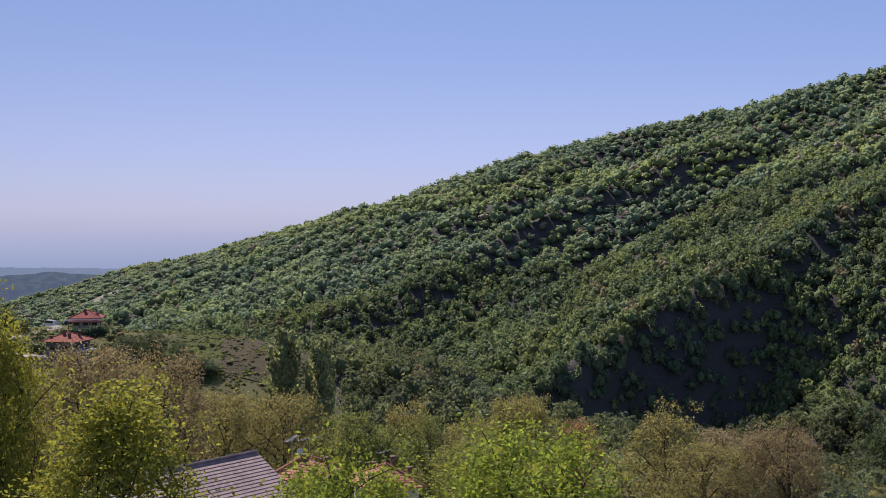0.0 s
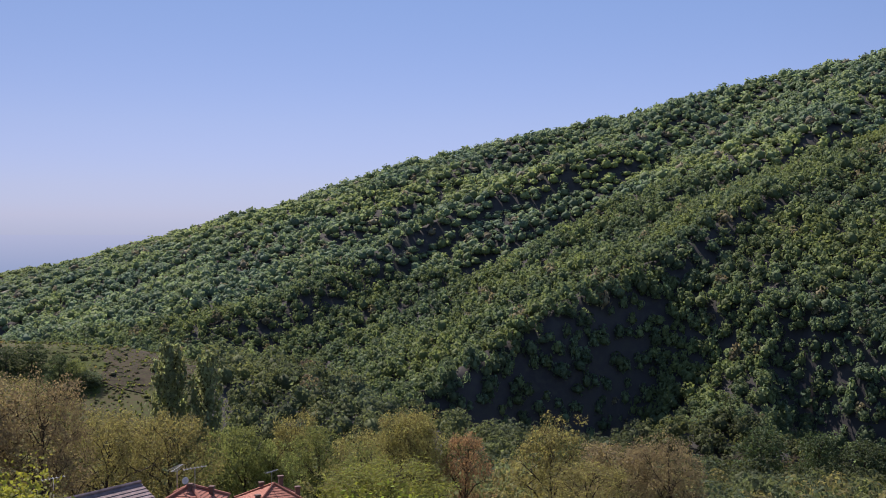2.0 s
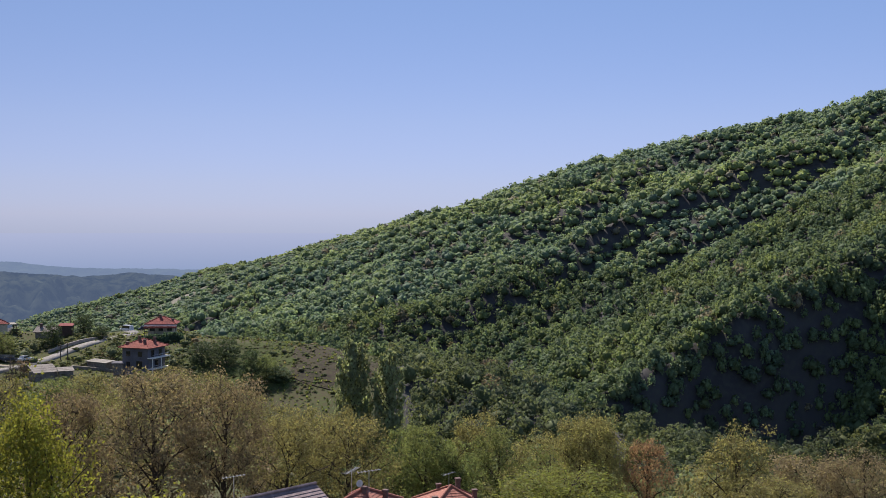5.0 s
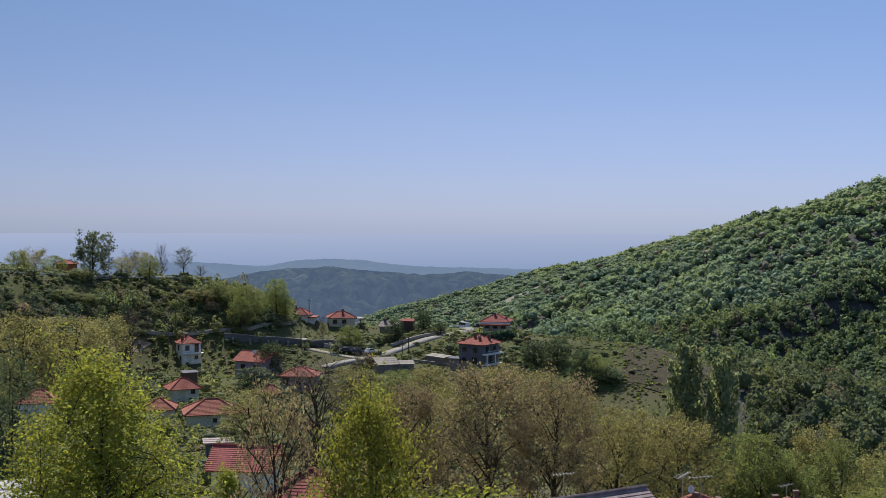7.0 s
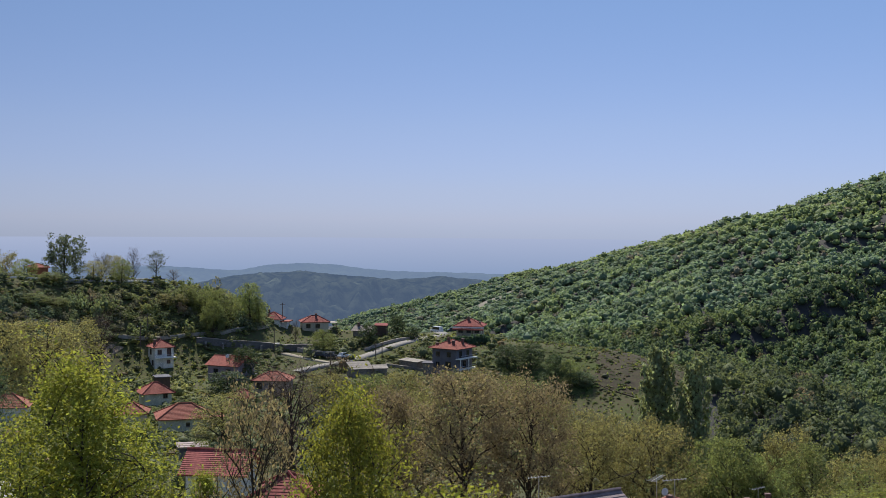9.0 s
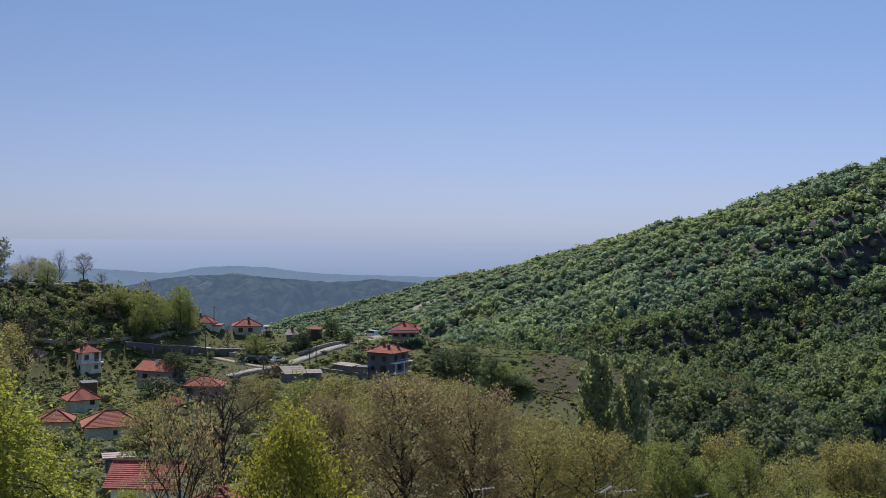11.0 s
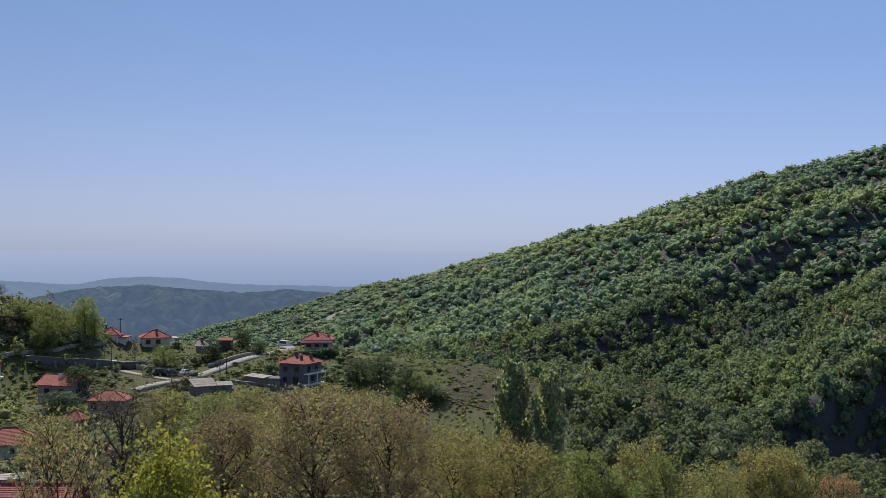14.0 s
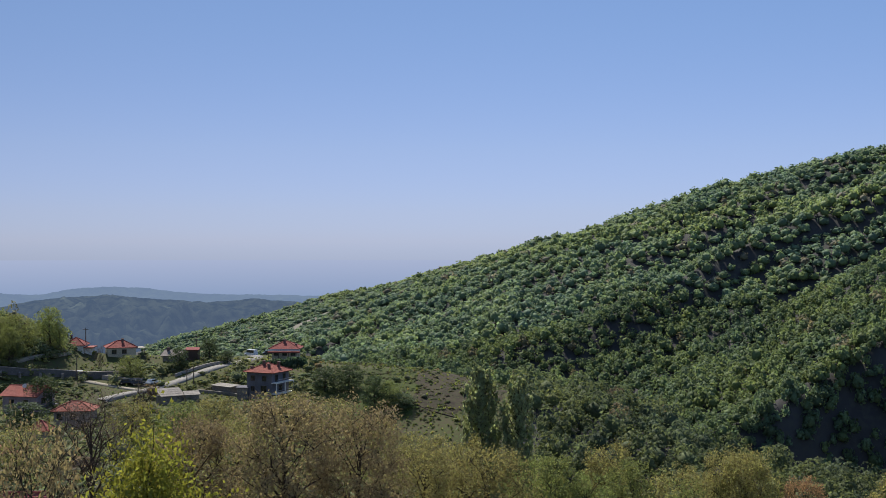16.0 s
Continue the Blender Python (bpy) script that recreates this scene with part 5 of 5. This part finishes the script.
for px, py, h in ((-155.8, 313.2, 6.5), (-145.7, 288.1, 6.0), (-171.8, 266.0, 6.2), (-171.2, 261.6, 5.5), (-117.1, 292.3, 4.6), (-116.0, 294.2, 4.6), (-122.6, 360.7, 5.0), (-122.6, 274.7, 5.5), (-128.8, 328.6, 5.5)):
    pole(px, py, h, "weathered wooden utility pole beside the road")


def car(label, x, y, yaw, paint, long=4.2, tall=1.45, van=False):
    ob = empty("car", pose(x, y, ground_at(x, y) + 0.16, 0, 0, yaw), label, "car", "parked cars")
    bm = box(bmesh.new(), -long / 2, long / 2, -0.85, 0.85, 0.3, 0.85, 0.12)
    part("body", bm, paint, ob)
    bm = bmesh.new()
    x0, x1 = (-long / 2 + 0.1, long / 2 - 0.7) if van else (-long / 2 + 0.5, long / 2 - 1.1)
    lo = [bm.verts.new((a, b, 0.84)) for a, b in ((x0, -0.8), (x1, -0.8), (x1, 0.8), (x0, 0.8))]
    hi = [bm.verts.new((a, b, tall)) for a, b in ((x0 + 0.3, -0.65), (x1 - 0.6, -0.65), (x1 - 0.6, 0.65), (x0 + 0.3, 0.65))]
    for k in range(4):
        bm.faces.new((lo[k], lo[(k + 1) % 4], hi[(k + 1) % 4], hi[k]))
    bm.faces.new(hi)
    bmesh.ops.bevel(bm, geom=list(bm.edges), offset=0.05, segments=1, affect="EDGES")
    cab = part("cabin", bm, paint, ob)
    for s in (-1, 1):
        bm = box(bmesh.new(), x0 + 0.35, x1 - 0.45, s * 0.75 - 0.02, s * 0.75 + 0.02, 0.92, tall - 0.14)
        part("side_window", bm, M_GLASS, cab)
        for xx in (-long * 0.32, long * 0.32):
            wheel = part("wheel", tube(bmesh.new(), [(xx, s * 0.7, 0.3), (xx, s * 0.88, 0.3)], [0.31, 0.31], 14), M_RUBBER, ob)
            part("rim", tube(bmesh.new(), [(xx, s * 0.86, 0.3), (xx, s * 0.9, 0.3)], [0.18, 0.18], 10), M_METAL, wheel)


car("white car parked at the roadside", -126.0, 291.3, 70, M_CARW)
car("dark car parked behind a white one", -129.2, 289.2, 40, M_CARD)
car("dark car parked by the stone wall", -131.8, 288.3, 20, M_CARD)
car("white van standing at the top of the road", -117.5, 344.5, 150, M_CARW, 4.8, 2.0, True)
car("dark car beside the upper road", -112.2, 346, 20, M_CARD)
car("dark car parked on the bluff beside a small tree", *at(32.4, 345), 60, M_CARD)
car("white car under the trees by the side road", -146, 291.5, 30, M_CARW)


def dish(x, y, z, yaw, r, label):
    ob = empty("satellite_dish", pose(x, y, z, 0, 0, yaw), label, "satellite dish")
    bm = bmesh.new()
    bmesh.ops.create_cone(bm, cap_ends=True, segments=18, radius1=r * 0.35, radius2=r, depth=r * 0.35, matrix=pose(0, -0.12, 0.6, 70, 0, 0))
    part("reflector", bm, M_WHITE, ob)
    part("mount", tube(bmesh.new(), [(0, 0.1, -0.5), (0, 0.05, 0.6)], [0.035, 0.035], 6), M_METAL, ob)


def aerial(x, y, z, yaw, h, label):
    ob = empty("tv_aerial", pose(x, y, z, 0, 0, yaw), label, "aerial")
    part("mast", tube(bmesh.new(), [(0, 0, -0.6), (0, 0, h)], [0.03, 0.025], 6), M_METAL, ob)
    part("boom", tube(bmesh.new(), [(-0.7, 0, h - 0.1), (0.7, 0, h + 0.05)], [0.02, 0.02], 5), M_METAL, ob)
    for k in range(7):
        xx = -0.65 + k * 0.21
        part("rod", tube(bmesh.new(), [(xx, -0.35 + 0.02 * k, h - 0.08 + k * 0.02), (xx, 0.35 - 0.02 * k, h - 0.08 + k * 0.02)], [0.012, 0.012], 4), M_METAL, ob)


sx, sy = at(29.05, 287)
dish(sx, sy, -32.75, 10, 0.5, "white satellite dish on the gabled roof")
sx, sy = -8.4, 68.4
dish(sx, sy, -14.75, -25, 0.22, "grey satellite dish on the red roof")
aerial(sx + 0.5, sy - 0.2, -14.65, 15, 1.3, "metal television aerial on the red roof")
aerial(sx - 0.6, sy + 0.3, -14.75, 70, 1.3, "thin metal television aerial on the roof")
sx, sy = at(2.9, 105.5)
aerial(sx, sy, -23.4, 40, 1.6, "thin metal television aerial between chimneys")
sx, sy = at(13.2, 72)
aerial(sx, sy, ground_at(sx, sy) + 2.3, 20, 2.3, "pale television aerial among tree crowns")


# ---- hedge, scrub and the wood in the vale ----
def scrub(name, label, x, y, r, h, tint, leaves, size, cat="scrub", sub=1, core=0.9):
    rng = np.random.RandomState(len(name))
    woods(name, label, (x, y, land(x, y) - 0.15 * h, r, h, tint), [crown_template(rng, leaves, size, sub, core) for _ in range(5)])


def clear_of(x, y, d, a):
    """False where a house, road or yard needs an open view."""
    ok = np.ones(len(x), bool)
    for az, dd, half, depth in KEEP_OPEN:
        ok &= ~((np.abs(a - az) < half) & (d < dd + 6) & (d > dd - depth))
    for px, py in ROAD_MAIN:
        ok &= np.hypot(x - px, y - py) > 6.5
    return ok


KEEP_OPEN = [(18.0, 299, 1.3, 14), (17.1, 336, 1.0, 18), (26.9, 347, 0.9, 14), (25.1, 347, 1.1, 14), (32.3, 306, 0.9, 16), (29.2, 287, 1.4, 22), (31.8, 183, 1.4, 26), (33.2, 248, 1.2, 30),
             (27.8, 262, 1.3, 18), (28.3, 242, 0.7, 20), (23.0, 292, 1.3, 16), (20.2, 303, 1.6, 10), (28.5, 66, 3, 30), (8, 66, 8, 26), (7.0, 69, 2.4, 30), (2.6, 106, 1.9, 30), (24, 287, 2.2, 8), (13.5, 285, 2.0, 16), (22.6, 344, 1.0, 10)]


def build_scrub():
    rng = np.random.RandomState(5)
    # hedge before the low house
    hx = np.linspace(-1, 1, 34)
    p = [at(17.35 - 1.05 * u, 327 + 1.2 * u) for u in hx]
    x, y = np.array([q[0] for q in p]), np.array([q[1] for q in p])
    scrub("hedge", "tall clipped dark green hedge before the house", x, y, rng.uniform(1.0, 1.3, 34), rng.uniform(2.6, 3.0, 34), np.tile([[0.55, 0.7, 0.7]], (34, 1)), 60, 0.3)
    # low scrub over the village slope
    x, y, d, a = scatter(rng, 2.1, 95, 352, 7, 46)
    k = clear_of(x, y, d, a) | (rng.uniform(size=len(x)) < 0.5)
    k &= rng.uniform(size=len(x)) < np.clip(0.85 + 0.3 * wave(x, y, 35, 8), 0.3, 0.98)
    k &= ~((a < 15.5) & (d > 262) & (rng.uniform(size=len(x)) < 0.90))
    k &= d > 120 - (a > 32) * 30
    for px, py in ROAD_MAIN + [(-150, 291), (-140, 286), (-131.6, 283), (-186.8, 254.5), (-174.2, 266.7), (-160.7, 285.5), (-176, 253), (-180, 248), (-173, 250), (-154, 253)]:
        k &= np.hypot(x - px, y - py) > 5
    x, y = x[k], y[k]
    n = len(x)
    r = rng.uniform(0.45, 1.0, n) ** 1.5 * 1.9 * np.where(clear_of(x, y, d[k], a[k]), 1.0, 0.55)
    t = tints(rng, x, y) * [1.18, 1.0, 0.84]
    t = np.where((rng.uniform(size=n) < 0.15)[:, None], [1.15, 0.9, 0.85], t)
    scrub("scrub_village", "low green and brown scrub between the gardens", x, y, r, r * rng.uniform(0.7, 1.5, n), t * 0.85, 24, 0.26, core=0.9)
    # rough grass tufts
    x, y, d, a = scatter(rng, 1.75, 150, 352, 7.5, 44)
    k = rng.uniform(size=len(x)) < np.clip(0.6 + 0.4 * wave(x, y, 22, 18), 0.15, 0.95)
    for px, py in ROAD_MAIN + [(-123, 290), (-119, 304), (-114, 318), (-112, 332), (-128, 284), (-136, 284.5), (-145, 288.5)]:
        k &= np.hypot(x - px, y - py) > 3.4
    x, y = x[k], y[k]
    n = len(x)
    r = rng.uniform(0.35, 0.9, n)
    t = tints(rng, x, y) * [1.25, 1.08, 0.7]
    V, F, T = [], [], []
    z = land(x, y)
    for q in range(5):
        ang, lean = rng.uniform(0, math.tau, n), rng.uniform(0.2, 0.9, n)
        ca, sa = np.cos(ang), np.sin(ang)
        hgt = r * rng.uniform(0.5, 1.0, n)
        w = r * 0.35
        p0 = np.stack([x - sa * w, y + ca * w, z - 0.05], 1)
        p1 = np.stack([x + sa * w, y - ca * w, z - 0.05], 1)
        p2 = np.stack([x + ca * lean * r, y + sa * lean * r, z + hgt], 1)
        F.append(np.arange(n * 3).reshape(-1, 3) + q * n * 3)
        V.append(np.stack([p0, p1, p2], 1).reshape(-1, 3))
        T.append(np.repeat(t, 3, 0))
    me = raw_mesh("grass", np.concatenate(V), np.concatenate(F), M_FOREST)
    at_ = me.color_attributes.new("tint", "FLOAT_COLOR", "POINT")
    T = np.concatenate(T)
    at_.data.foreach_set("color", np.hstack([T, np.ones((len(T), 1))]).astype(np.float32).ravel())
    tagged(new("grass", me), "rough spring grass and weeds on the slopes", "grass", kind="stuff")
    # heather tufts on the knoll
    x, y, d, a = scatter(rng, 1.1, 272, 330, 6.5, 15)
    k = rng.uniform(size=len(x)) < np.clip(0.45 + 0.5 * wave(x, y, 14, 28), 0.05, 0.95)
    x, y = x[k], y[k]
    n = len(x)
    r = rng.uniform(0.3, 0.8, n)
    t = np.where((rng.uniform(size=n) < 0.5)[:, None], [0.72, 0.56, 0.45], [0.66, 0.72, 0.42]) * rng.uniform(0.6, 1.25, (n, 1))
    scrub("heath_tufts", "low brown heather and grass tufts on the knoll", x, y, r, r * rng.uniform(0.4, 0.9, n), t, 9, 0.5)
    # thick bushes on the face of the bluff
    x, y, d, a = scatter(rng, 2.1, 300, 352, 26.8, 46)
    k = rng.uniform(size=len(x)) < 0.85
    z = land(x, y)
    k &= (z > -30.5) & (z < -18.2)
    x, y, z = x[k], y[k], z[k]
    n = len(x)
    r = rng.uniform(0.8, 2.1, n) * np.where(z > -20.5, 0.6, 1)
    tall = np.where(rng.uniform(size=n) < 0.2, 2.1, 1.0)
    t = tints(rng, x, y)
    t = np.where((rng.uniform(size=n) < 0.35)[:, None], [1.15, 0.92, 1.0], t * [1.05, 0.98, 1.05])
    scrub("scrub_bluff", "tangled bushes and young trees on the bluff", x, y, r, r * rng.uniform(1.0, 1.9, n) * tall, t, 110, 0.185, core=0.55)
    # young trees through the village
    x, y, d, a = scatter(rng, 7.0, 100, 340, 8, 46)
    k = clear_of(x, y, d, a) & (rng.uniform(size=len(x)) < 0.5) & ~((a < 16.5) & (d > 240)) & ~((d > 265) & (d < 320) & (a > 19) & (a < 30) & (rng.uniform(size=len(x)) < 0.6))
    k &= ~((a > 8) & (a < 28) & (d < 130))
    x, y = x[k], y[k]
    n = len(x)
    r = rng.uniform(1.1, 2.5, n)
    t = tints(rng, x, y) * [1.22, 1.0, 0.98]
    scrub("trees_village", "small budding garden trees between the houses", x, y, r, r * rng.uniform(1.5, 2.1, n), t, 130, 0.165)
    # the wood in the vale
    x, y, d, a = scatter(rng, 6.4, 135, 350, -34, 9.5)
    k = ~((a > 6) & (d > 250)) & ((d > 175) | (a < -3))
    k &= ~((d < 230) & (a > -14) & (a < 4) & (rng.uniform(size=len(x)) < 0.3))
    x, y = x[k], y[k]
    n = len(x)
    r = rng.uniform(2.6, 4.4, n)
    # tint darkens towards the right, painting hillside shade onto the vale wood
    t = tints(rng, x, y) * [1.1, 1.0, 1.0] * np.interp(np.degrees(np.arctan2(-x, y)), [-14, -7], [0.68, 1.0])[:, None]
    t = np.where((rng.uniform(size=n) < 0.4)[:, None] & (np.hypot(x, y) < 235)[:, None], [1.32, 1.02, 0.78], t)
    near = np.hypot(x, y) < 235
    hh = r * rng.uniform(1.7, 2.3, n)
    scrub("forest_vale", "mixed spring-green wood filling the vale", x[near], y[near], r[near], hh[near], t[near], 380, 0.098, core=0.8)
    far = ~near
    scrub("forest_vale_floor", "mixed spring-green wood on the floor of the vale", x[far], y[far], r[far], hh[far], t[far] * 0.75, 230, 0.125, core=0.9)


build_scrub()
